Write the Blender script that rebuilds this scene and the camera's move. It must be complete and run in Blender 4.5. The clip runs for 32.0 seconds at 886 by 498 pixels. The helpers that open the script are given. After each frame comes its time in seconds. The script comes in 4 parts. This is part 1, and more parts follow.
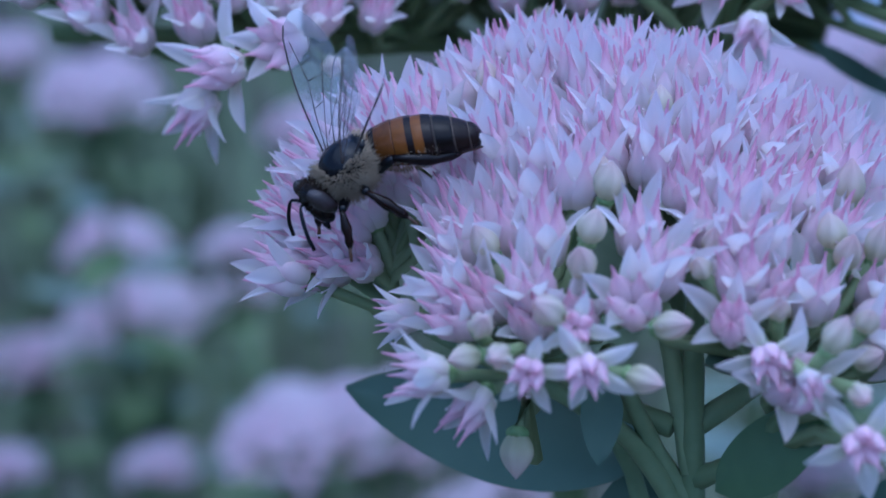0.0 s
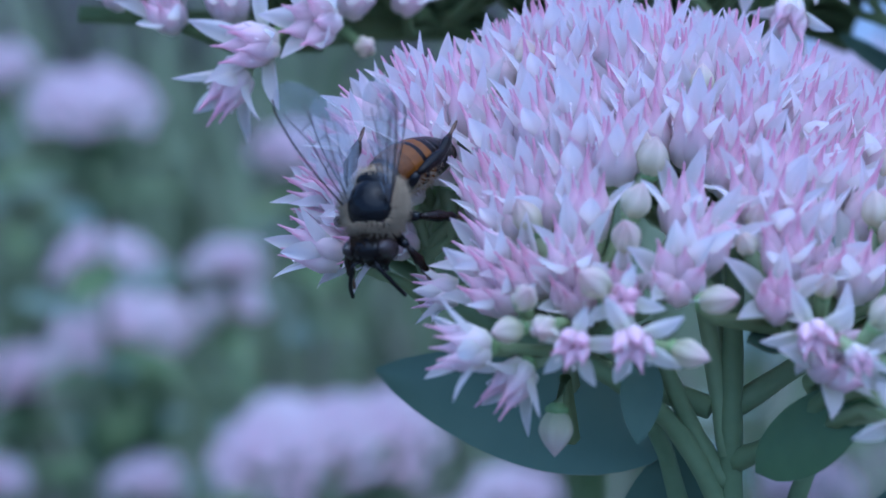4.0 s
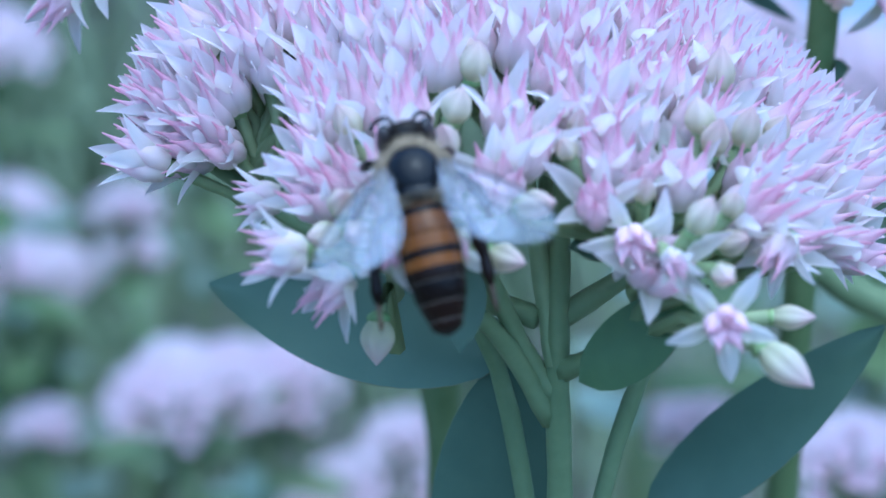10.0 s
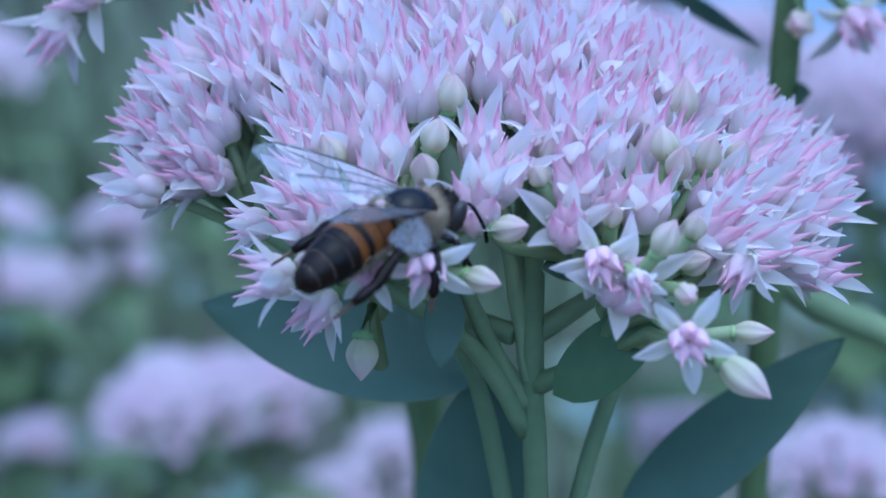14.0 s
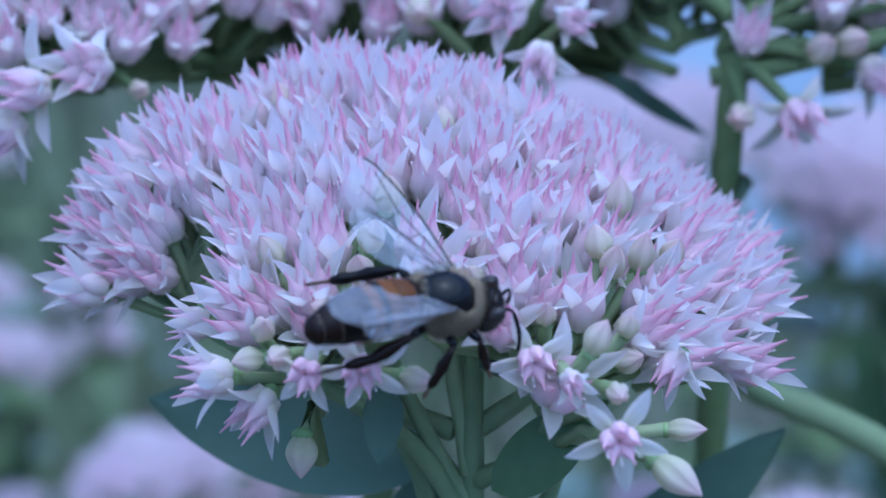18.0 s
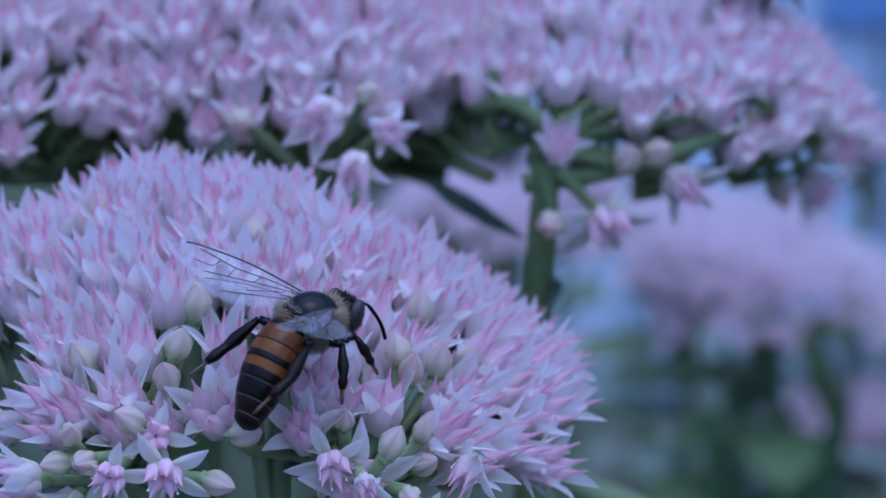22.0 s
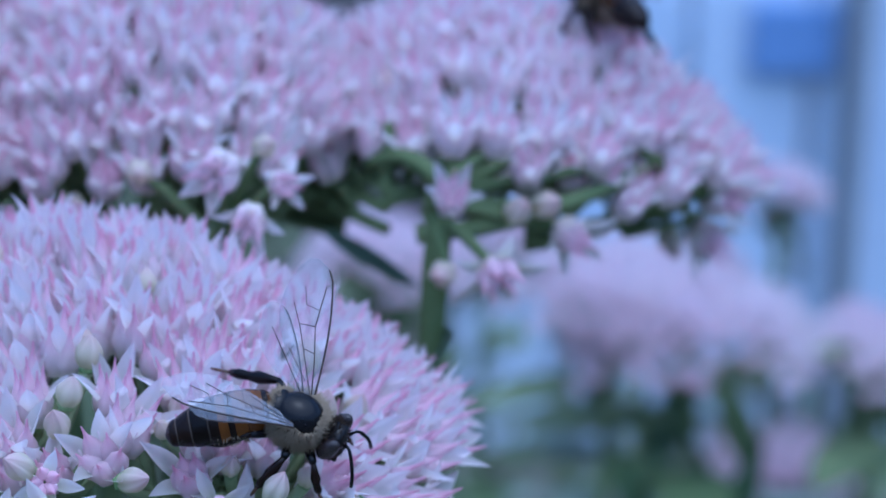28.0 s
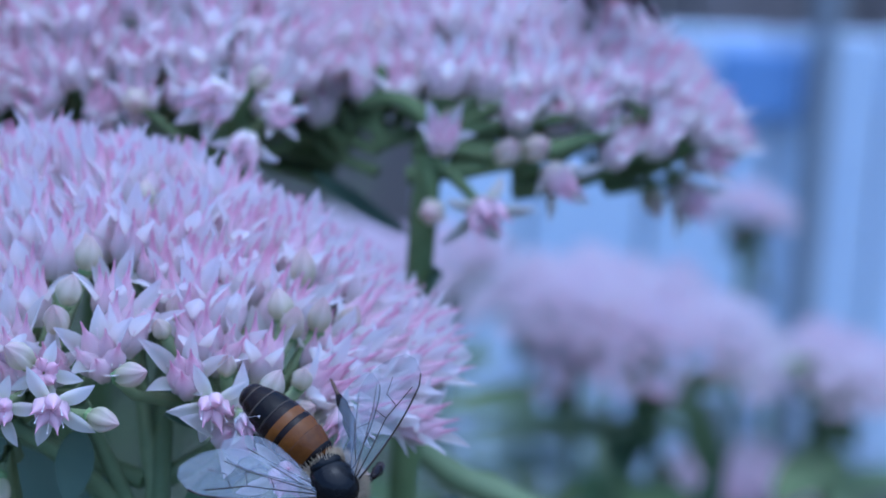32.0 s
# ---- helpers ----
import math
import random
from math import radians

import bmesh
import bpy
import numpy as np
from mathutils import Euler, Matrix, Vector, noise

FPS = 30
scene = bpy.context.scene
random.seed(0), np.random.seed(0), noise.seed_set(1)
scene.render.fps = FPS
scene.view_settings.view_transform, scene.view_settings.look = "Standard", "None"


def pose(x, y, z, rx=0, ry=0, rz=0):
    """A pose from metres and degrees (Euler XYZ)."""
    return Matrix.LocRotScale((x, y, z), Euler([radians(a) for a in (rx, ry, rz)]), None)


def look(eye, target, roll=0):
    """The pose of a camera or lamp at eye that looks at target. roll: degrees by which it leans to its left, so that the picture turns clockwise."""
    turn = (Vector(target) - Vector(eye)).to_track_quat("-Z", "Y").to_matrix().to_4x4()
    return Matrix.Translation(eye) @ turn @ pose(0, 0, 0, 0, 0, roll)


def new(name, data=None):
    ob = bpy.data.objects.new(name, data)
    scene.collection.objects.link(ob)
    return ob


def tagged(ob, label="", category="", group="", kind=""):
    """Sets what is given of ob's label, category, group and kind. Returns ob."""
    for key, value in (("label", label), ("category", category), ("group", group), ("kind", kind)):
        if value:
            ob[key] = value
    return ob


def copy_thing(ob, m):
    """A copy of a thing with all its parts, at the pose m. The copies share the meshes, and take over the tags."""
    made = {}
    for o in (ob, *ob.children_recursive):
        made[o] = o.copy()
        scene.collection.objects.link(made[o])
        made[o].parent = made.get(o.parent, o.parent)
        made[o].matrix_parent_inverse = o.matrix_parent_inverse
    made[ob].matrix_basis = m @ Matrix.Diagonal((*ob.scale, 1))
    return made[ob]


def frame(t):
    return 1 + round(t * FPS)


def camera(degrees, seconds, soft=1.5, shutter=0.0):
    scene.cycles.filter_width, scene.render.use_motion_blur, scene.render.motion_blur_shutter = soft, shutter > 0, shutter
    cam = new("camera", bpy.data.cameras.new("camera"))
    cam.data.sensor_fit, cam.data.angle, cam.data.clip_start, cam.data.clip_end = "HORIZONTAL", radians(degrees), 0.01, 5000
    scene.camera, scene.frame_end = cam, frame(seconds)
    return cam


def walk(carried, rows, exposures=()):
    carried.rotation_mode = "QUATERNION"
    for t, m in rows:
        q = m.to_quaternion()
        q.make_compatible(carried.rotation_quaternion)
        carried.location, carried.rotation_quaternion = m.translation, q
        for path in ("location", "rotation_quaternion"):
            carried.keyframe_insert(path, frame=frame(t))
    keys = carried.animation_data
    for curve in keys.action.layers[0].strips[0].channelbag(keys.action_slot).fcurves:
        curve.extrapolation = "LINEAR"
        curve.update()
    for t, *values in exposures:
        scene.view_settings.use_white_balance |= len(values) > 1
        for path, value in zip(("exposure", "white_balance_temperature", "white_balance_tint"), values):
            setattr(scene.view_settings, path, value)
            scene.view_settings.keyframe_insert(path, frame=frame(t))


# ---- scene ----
# A honey bee works a pale pink stonecrop head in a shaded garden bed; more heads stand behind it.


def mm(x, y, z, rx=0, ry=0, rz=0):
    """A pose from millimetres and degrees."""
    return pose(x / 1000, y / 1000, z / 1000, rx, ry, rz)


def view(x, y, z, heading, pitch, roll):
    """A camera pose from metres, heading to the left, pitch up and roll."""
    h, p = radians(heading), radians(pitch)
    ahead = Vector((-math.sin(h) * math.cos(p), math.cos(h) * math.cos(p), math.sin(p)))
    eye = Vector((x, y, z))
    return look(eye, eye + ahead, roll)


# ---- camera ----
cam = camera(24, 32.0, soft=1.6)
cam.data.dof.use_dof = True
cam.data.dof.focus_distance = 0.141
cam.data.dof.aperture_fstop = 31.0
walk(cam, [
    (0, view(-0.00865, -0.13219, 0.04471, 2.171, -19.053, -2.066)),
    (0.5, view(-0.01171, -0.13057, 0.04238, 2.300, -19.051, -2.052)),
    (1, view(-0.01231, -0.13017, 0.04084, 2.200, -18.948, -2.022)),
    (1.5, view(-0.01207, -0.13016, 0.04072, 2.044, -18.846, -2.029)),
    (2, view(-0.01294, -0.13060, 0.04082, 2.071, -18.779, -1.779)),
    (2.5, view(-0.01200, -0.13110, 0.04115, 1.948, -18.642, -1.893)),
    (4.5, view(-0.01280, -0.13240, 0.04111, 1.437, -18.257, -0.923)),
    (5, view(-0.01284, -0.13261, 0.04108, 1.307, -18.258, -0.849)),
    (5.5, view(-0.01149, -0.13354, 0.04147, 1.042, -18.220, -0.807)),
    (6, view(-0.01074, -0.13382, 0.04213, 0.971, -18.192, -0.810)),
    (6.5, view(-0.01001, -0.13377, 0.04220, 0.813, -18.049, -0.570)),
    (7, view(-0.00895, -0.13342, 0.03866, 0.625, -18.300, -0.568)),
    (7.5, view(-0.00818, -0.13332, 0.03684, 0.252, -18.648, -0.284)),
    (8, view(-0.00695, -0.13342, 0.03654, -0.031, -18.845, -0.076)),
    (8.5, view(-0.00671, -0.13161, 0.03460, -0.472, -19.333, -0.059)),
    (9, view(-0.00589, -0.12979, 0.03429, -0.697, -19.518, -0.098)),
    (9.5, view(-0.00580, -0.12964, 0.03503, -0.852, -19.700, -0.141)),
    (10, view(-0.00653, -0.13172, 0.03774, -0.785, -19.586, -0.227)),
    (10.5, view(-0.00740, -0.13378, 0.04013, -0.673, -19.313, -0.208)),
    (11, view(-0.00780, -0.13587, 0.04114, -0.722, -19.205, -0.242)),
    (11.5, view(-0.00836, -0.13718, 0.04211, -0.681, -19.112, -0.101)),
    (12, view(-0.00734, -0.13747, 0.04130, -0.825, -19.218, -0.352)),
    (12.5, view(-0.00688, -0.13759, 0.04159, -0.931, -19.194, -0.383)),
    (13, view(-0.00698, -0.13799, 0.04200, -1.007, -19.217, -0.373)),
    (13.5, view(-0.00677, -0.13859, 0.04128, -1.050, -19.260, -0.501)),
    (14, view(-0.00615, -0.13876, 0.04115, -1.162, -19.351, -0.572)),
    (14.5, view(-0.00489, -0.13878, 0.04097, -1.286, -19.425, -0.862)),
    (16.5, view(-0.00429, -0.13756, 0.04074, -1.428, -19.247, -1.018)),
    (17, view(-0.00519, -0.13809, 0.04164, -1.362, -18.720, -0.917)),
    (17.5, view(-0.00474, -0.13855, 0.04229, -1.492, -18.148, -0.682)),
    (18, view(-0.00284, -0.13980, 0.04392, -1.571, -17.602, -0.752)),
    (18.5, view(-0.00211, -0.14186, 0.04635, -2.119, -16.616, -0.397)),
    (19, view(-0.00082, -0.14308, 0.04767, -2.946, -16.052, 0.007)),
    (19.5, view(-0.00023, -0.14336, 0.04739, -3.254, -15.770, 0.360)),
    (20, view(0.00013, -0.14377, 0.04688, -3.691, -15.347, 0.454)),
    (20.5, view(0.00058, -0.14310, 0.04609, -3.899, -15.599, 0.484)),
    (21, view(0.00161, -0.14304, 0.04590, -4.271, -15.998, 0.417)),
    (21.5, view(0.00251, -0.14396, 0.04645, -4.728, -15.996, 0.435)),
    (22, view(0.00252, -0.14552, 0.04803, -4.885, -15.567, 0.459)),
    (22.5, view(0.00230, -0.14660, 0.04905, -5.049, -15.101, 0.686)),
    (23, view(0.00173, -0.14715, 0.04961, -4.954, -14.776, 1.108)),
    (23.5, view(0.00227, -0.14768, 0.05029, -5.307, -14.310, 1.303)),
    (24, view(0.00317, -0.14795, 0.04985, -5.567, -14.386, 1.110)),
    (24.5, view(0.00395, -0.14798, 0.04955, -5.685, -14.462, 0.917)),
    (25, view(0.00460, -0.14887, 0.04977, -5.821, -14.241, 1.039)),
    (25.5, view(0.00468, -0.14854, 0.04915, -5.921, -14.391, 0.908)),
    (27.5, view(0.00547, -0.15001, 0.04964, -6.675, -14.432, 1.209)),
    (28, view(0.00560, -0.15020, 0.04995, -6.759, -14.384, 1.082)),
    (28.5, view(0.00592, -0.15063, 0.04950, -6.802, -14.475, 1.078)),
    (29, view(0.00569, -0.15196, 0.05001, -7.032, -14.275, 1.179)),
    (29.5, view(0.00546, -0.15340, 0.04932, -7.117, -14.477, 1.214)),
    (30, view(0.00452, -0.15387, 0.04871, -7.331, -12.687, 1.429)),
    (30.5, view(0.00408, -0.15378, 0.04588, -7.443, -12.339, 1.733)),
    (31, view(0.00371, -0.15348, 0.04436, -7.695, -12.604, 2.150)),
    (31.5, view(0.00346, -0.15381, 0.04236, -8.044, -12.865, 2.537)),
    (32, view(0.00259, -0.15472, 0.04079, -7.887, -13.002, 2.807))
], exposures=[(0, 0.25, 4295, 10), (2, 0.53, 4355, 5), (5, 0.53, 4355, 7), (6, 0.59, 4355, 7), (7, 0.33, 4275, 4), (8, 0.71, 4315, -1), (9, 0.91, 4355, -4), (10, 1.05, 4375, -4), (12, 0.61, 4315, 2), (14, 0.69, 4335, 2), (17, 0.79, 4355, 1), (19, 0.24, 4425, 12), (22, 0.07, 4385, 16), (23, 0.27, 4415, 12), (24, 0.41, 4425, 9), (28, 0.43, 4415, 8), (32, 0.43, 4375, 8)])

# ---- light: open shade under a pale evening sky ----
world = bpy.data.worlds.new("sky")
scene.world = world
world.use_nodes = True
wn, wl = world.node_tree.nodes, world.node_tree.links
sky = wn.new("ShaderNodeTexSky")
sky.sky_type = 'NISHITA'
sky.sun_disc = False
sky.sun_elevation, sky.sun_rotation = radians(76), radians(153)
sky.air_density, sky.dust_density = 1.0, 3.0
wn["Background"].inputs["Strength"].default_value = 0.15
wl.new(sky.outputs["Color"], wn["Background"].inputs["Color"])
sun = new("sun", bpy.data.lights.new("sun", 'SUN'))
sun.data.energy, sun.data.angle, sun.data.color = 1.1, radians(100), (1.0, 0.96, 0.92)
sun.matrix_world = look((0.12, -0.24, 1.05), (0, 0, 0))


# ---- materials ----
def material(name, low, high, rough=0.5, scale=200.0, bump=0.0, metal=0.0, sheer=0.0, spec=0.5, coord="Object", fine=6.0):
    """A surface whose colour wanders between two tones at two scales; sheer lets light through it."""
    m = bpy.data.materials.new(name)
    m.use_nodes = True
    n, l = m.node_tree.nodes, m.node_tree.links
    b = n["Principled BSDF"]
    b.inputs["Roughness"].default_value, b.inputs["Metallic"].default_value = rough, metal
    b.inputs["Specular IOR Level"].default_value = spec
    tc = n.new("ShaderNodeTexCoord")
    big, small = n.new("ShaderNodeTexNoise"), n.new("ShaderNodeTexNoise")
    big.inputs["Scale"].default_value, small.inputs["Scale"].default_value = scale, scale * fine
    small.inputs["Detail"].default_value = 4
    for t in (big, small):
        l.new(tc.outputs[coord], t.inputs["Vector"])
    info = n.new("ShaderNodeObjectInfo")
    mix1 = n.new("ShaderNodeMath")
    mix1.operation = 'MULTIPLY_ADD'
    mix1.inputs[1].default_value = 0.45
    l.new(big.outputs["Fac"], mix1.inputs[0])
    mix2 = n.new("ShaderNodeMath")
    mix2.operation = 'MULTIPLY_ADD'
    mix2.inputs[1].default_value = 0.35
    l.new(small.outputs["Fac"], mix2.inputs[0])
    mix3 = n.new("ShaderNodeMath")
    mix3.operation = 'MULTIPLY_ADD'
    mix3.inputs[1].default_value, mix3.inputs[2].default_value = 0.5, -0.15
    l.new(info.outputs["Random"], mix3.inputs[0])
    l.new(mix3.outputs[0], mix2.inputs[2])
    l.new(mix2.outputs[0], mix1.inputs[2])
    ramp = n.new("ShaderNodeValToRGB")
    ramp.color_ramp.elements[0].color, ramp.color_ramp.elements[1].color = (*low, 1), (*high, 1)
    ramp.color_ramp.elements[0].position, ramp.color_ramp.elements[1].position = 0.2, 0.85
    l.new(mix1.outputs[0], ramp.inputs["Fac"])
    l.new(ramp.outputs["Color"], b.inputs["Base Color"])
    if bump:
        bp = n.new("ShaderNodeBump")
        bp.inputs["Strength"].default_value, bp.inputs["Distance"].default_value = bump, 0.0004
        l.new(small.outputs["Fac"], bp.inputs["Height"])
        l.new(bp.outputs["Normal"], b.inputs["Normal"])
    if sheer:
        tr = n.new("ShaderNodeBsdfTranslucent")
        l.new(ramp.outputs["Color"], tr.inputs["Color"])
        mx = n.new("ShaderNodeMixShader")
        mx.inputs["Fac"].default_value = sheer
        l.new(b.outputs[0], mx.inputs[1])
        l.new(tr.outputs[0], mx.inputs[2])
        l.new(mx.outputs[0], n["Material Output"].inputs["Surface"])
    return m


def graded(m, axis, stops, length, blend=0.85):
    """Lays tones along an object axis over the material's own colour."""
    n, l = m.node_tree.nodes, m.node_tree.links
    ramp = n["Color Ramp"]
    users = [k.to_socket for k in ramp.outputs["Color"].links]
    sep, tc = n.new("ShaderNodeSeparateXYZ"), n["Texture Coordinate"]
    l.new(tc.outputs["Object"], sep.inputs[0])
    div = n.new("ShaderNodeMath")
    div.operation = 'DIVIDE'
    div.inputs[1].default_value = length
    l.new(sep.outputs["XYZ".index(axis)], div.inputs[0])
    nz = n.new("ShaderNodeTexNoise")
    nz.inputs["Scale"].default_value = 1.2 / length
    l.new(tc.outputs["Object"], nz.inputs["Vector"])
    add = n.new("ShaderNodeMath")
    add.operation = 'MULTIPLY_ADD'
    add.inputs[1].default_value = 0.25
    l.new(nz.outputs["Fac"], add.inputs[0])
    sub = n.new("ShaderNodeMath")
    sub.operation = 'SUBTRACT'
    sub.inputs[1].default_value = 0.125
    l.new(div.outputs[0], sub.inputs[0])
    l.new(sub.outputs[0], add.inputs[2])
    tones = n.new("ShaderNodeValToRGB")
    e = tones.color_ramp.elements
    while len(e) < len(stops):
        e.new(0.5)
    for k, (p, c) in zip(e, stops):
        k.position, k.color = p, (*c, 1)
    l.new(add.outputs[0], tones.inputs["Fac"])
    mix = n.new("ShaderNodeMix")
    mix.data_type, mix.blend_type = 'RGBA', 'MIX'
    mix.inputs["Factor"].default_value = blend
    l.new(ramp.outputs["Color"], mix.inputs["A"])
    l.new(tones.outputs["Color"], mix.inputs["B"])
    for u in users:
        l.new(mix.outputs["Result"], u)
    return m


PETAL = graded(material("petal", (0.79, 0.735, 0.76), (0.88, 0.83, 0.845), 0.65, 300, 0.05, sheer=0.7, spec=0.08), "Z",
               [(0.0, (0.58, 0.68, 0.38)), (0.22, (0.79, 0.79, 0.60)), (0.45, (0.86, 0.83, 0.775)), (0.8, (0.855, 0.81, 0.82)), (1.0, (0.85, 0.73, 0.78))], 0.0047, 0.65)
CARPEL = graded(material("carpel", (0.86, 0.69, 0.76), (0.93, 0.82, 0.855), 0.6, 500, 0.05, sheer=0.55, spec=0.12), "Z",
                [(0.0, (0.86, 0.85, 0.70)), (0.25, (0.92, 0.86, 0.85)), (0.5, (0.92, 0.77, 0.82)), (0.72, (0.88, 0.64, 0.735)), (0.92, (0.76, 0.38, 0.53))], 0.0042, 0.7)
BUD = graded(material("bud", (0.64, 0.54, 0.46), (0.82, 0.72, 0.65), 0.55, 350, 0.05, sheer=0.45, spec=0.15), "Z",
             [(0.0, (0.46, 0.56, 0.26)), (0.3, (0.66, 0.68, 0.42)), (0.65, (0.78, 0.68, 0.58)), (1.0, (0.80, 0.54, 0.58))], 0.0030, 0.6)
GREEN = material("succulent_stem", (0.15, 0.205, 0.095), (0.27, 0.335, 0.17), 0.55, 150, 0.1, sheer=0.08, spec=0.25)
PEDICEL = material("pale_flower_stalk", (0.29, 0.36, 0.17), (0.43, 0.49, 0.28), 0.55, 150, 0.1, sheer=0.25, spec=0.2)
# darker copy of GREEN: shade on the stems behind is put into the colour
SHADED_STEM = material("shaded_stem", (0.11, 0.155, 0.06), (0.22, 0.275, 0.125), 0.6, 150, 0.1, sheer=0.12, spec=0.15)
CALYX = material("calyx", (0.16, 0.26, 0.09), (0.32, 0.42, 0.18), 0.5, 300, 0.05)
LEAF = material("succulent_leaf", (0.065, 0.11, 0.075), (0.13, 0.19, 0.13), 0.55, 60, 0.15, spec=0.3)
DEEP_LEAF = material("deep_green_leaf", (0.05, 0.09, 0.06), (0.10, 0.155, 0.11), 0.5, 60, 0.15, spec=0.4)
DARK_LEAF = material("young_leaf", (0.045, 0.085, 0.035), (0.09, 0.15, 0.06), 0.45, 120, 0.1, spec=0.4)
LEAF_RIM = material("leaf_rim", (0.10, 0.16, 0.08), (0.22, 0.18, 0.10), 0.5, 200)
PALE_LEAF = material("pale_succulent_leaf", (0.18, 0.24, 0.17), (0.33, 0.39, 0.32), 0.5, 40, 0.1, spec=0.4)
FAR_LEAF = material("bright_green_leaf", (0.085, 0.13, 0.05), (0.18, 0.235, 0.105), 0.55, 60, 0.15, spec=0.3)
STAMEN = material("stamen", (0.85, 0.70, 0.74), (0.95, 0.88, 0.88), 0.5, 500)


# ---- mesh helpers ----
def as_mesh(name, verts, faces, mats, slots=None, smooth=True):
    me = bpy.data.meshes.new(name)
    me.from_pydata([tuple(v) for v in verts], [], faces)
    for m in mats:
        me.materials.append(m)
    if slots:
        me.polygons.foreach_set("material_index", slots)
    if smooth:
        me.polygons.foreach_set("use_smooth", [True] * len(me.polygons))
    me.update()
    return me


def thing(name, label, category, group="", kind="", m=None):
    ob = tagged(new(name), label, category, group, kind)
    ob.empty_display_size = 0.002
    if m is not None:
        ob.matrix_basis = m
    return ob


def part_of(name, mesh, parent, m=None, label=""):
    ob = new(name, mesh)
    ob.parent = parent
    if m is not None:
        ob.matrix_basis = m
    if label:
        tagged(ob, label)
    return ob


def part(name, bm, mat, parent, label=""):
    me = bpy.data.meshes.new(name)
    bm.to_mesh(me)
    bm.free()
    me.materials.append(mat)
    me.polygons.foreach_set("use_smooth", [True] * len(me.polygons))
    return part_of(name, me, parent, None, label)


def frame_of(axis, spin=0.0, origin=(0, 0, 0), size=1.0):
    """A pose in millimetres whose z runs along axis."""
    q = Vector(axis).normalized().to_track_quat("Z", "Y")
    return Matrix.Translation(Vector(origin) / 1000) @ q.to_matrix().to_4x4() @ Matrix.Rotation(spin, 4, 'Z') @ Matrix.Scale(size, 4)


def tube(verts, faces, line, radii, sides=7):
    """Adds a tapered tube along a line of points to the lists."""
    base, ring = len(verts), []
    pts = [Vector(p) for p in line]
    side = Vector((0.31, 0.87, 0.38))
    for i, p in enumerate(pts):
        d = (pts[min(i + 1, len(pts) - 1)] - pts[max(i - 1, 0)]).normalized()
        u = (side - d * side.dot(d)).normalized()
        v = d.cross(u)
        for k in range(sides):
            a = 2 * math.pi * k / sides
            verts.append(p + (u * math.cos(a) + v * math.sin(a)) * radii[i])
    for i in range(len(pts) - 1):
        for k in range(sides):
            a, b = base + i * sides + k, base + i * sides + (k + 1) % sides
            faces.append((a, b, b + sides, a + sides))
    for i, flip in ((0, True), (len(pts) - 1, False)):
        verts.append(pts[i])
        c = len(verts) - 1
        for k in range(sides):
            a, b = base + i * sides + k, base + i * sides + (k + 1) % sides
            faces.append((b, a, c) if flip else (a, b, c))


def curve_line(points, n=8):
    """A smooth line through points (Catmull-Rom)."""
    p = [Vector(q) for q in points]
    p = [2 * p[0] - p[1]] + p + [2 * p[-1] - p[-2]]
    out = []
    for i in range(1, len(p) - 2):
        for k in range(n):
            t = k / n
            out.append(0.5 * ((2 * p[i]) + (p[i + 1] - p[i - 1]) * t + (2 * p[i - 1] - 5 * p[i] + 4 * p[i + 1] - p[i + 2]) * t * t
                              + (3 * p[i] - p[i - 1] - 3 * p[i + 1] + p[i + 2]) * t ** 3))
    return out + [p[-2]]


def stalk(name, points, r0, r1, mat, parent, n=6, sides=8, label=""):
    """A stem through points in millimetres, tapering."""
    line = [q / 1000 for q in curve_line(points, n)]
    verts, faces = [], []
    k = len(line) - 1
    tube(verts, faces, line, [(r0 + (r1 - r0) * i / k) / 1000 * (1 + 0.06 * math.sin(i * 2.1)) for i in range(k + 1)], sides)
    return part_of(name, as_mesh(name, verts, faces, [mat]), parent, None, label)


# ---- stonecrop pieces ----
def petal_mesh(length, width, a0, a1, cup, rings=9):
    """A lance-shaped, boat-shaped petal that rises from its foot along z and leans towards x from angle a0 to a1."""
    verts, faces, x, z = [], [], 0.0, 0.0
    cols = (-1.0, -0.6, -0.2, 0.2, 0.6, 1.0)
    n = len(cols)
    for i in range(rings):
        s = i / (rings - 1)
        a = radians(a0 + (a1 - a0) * s ** 1.3)
        w = width / 2 * max(0.04, (0.62 + 0.86 * s) if s < 0.44 else (1.0 - ((s - 0.44) / 0.56) ** 2.0))
        nx, nz = math.cos(a), -math.sin(a)
        for u in cols:
            d = 0.12 * (1 - abs(u)) * (1 - s) - cup * abs(u) ** 1.7 * w * (1 - 0.2 * s)
            verts.append((x + nx * d, u * w, z + nz * d))
        x, z = x + math.sin(a) * length / (rings - 1), z + math.cos(a) * length / (rings - 1)
    for i in range(rings - 1):
        for k in range(n - 1):
            q = n * i + k
            faces.append((q, q + 1, q + 1 + n, q + n))
    return as_mesh("petal", [(u / 1000, v / 1000, t / 1000) for u, v, t in verts], faces, [PETAL])


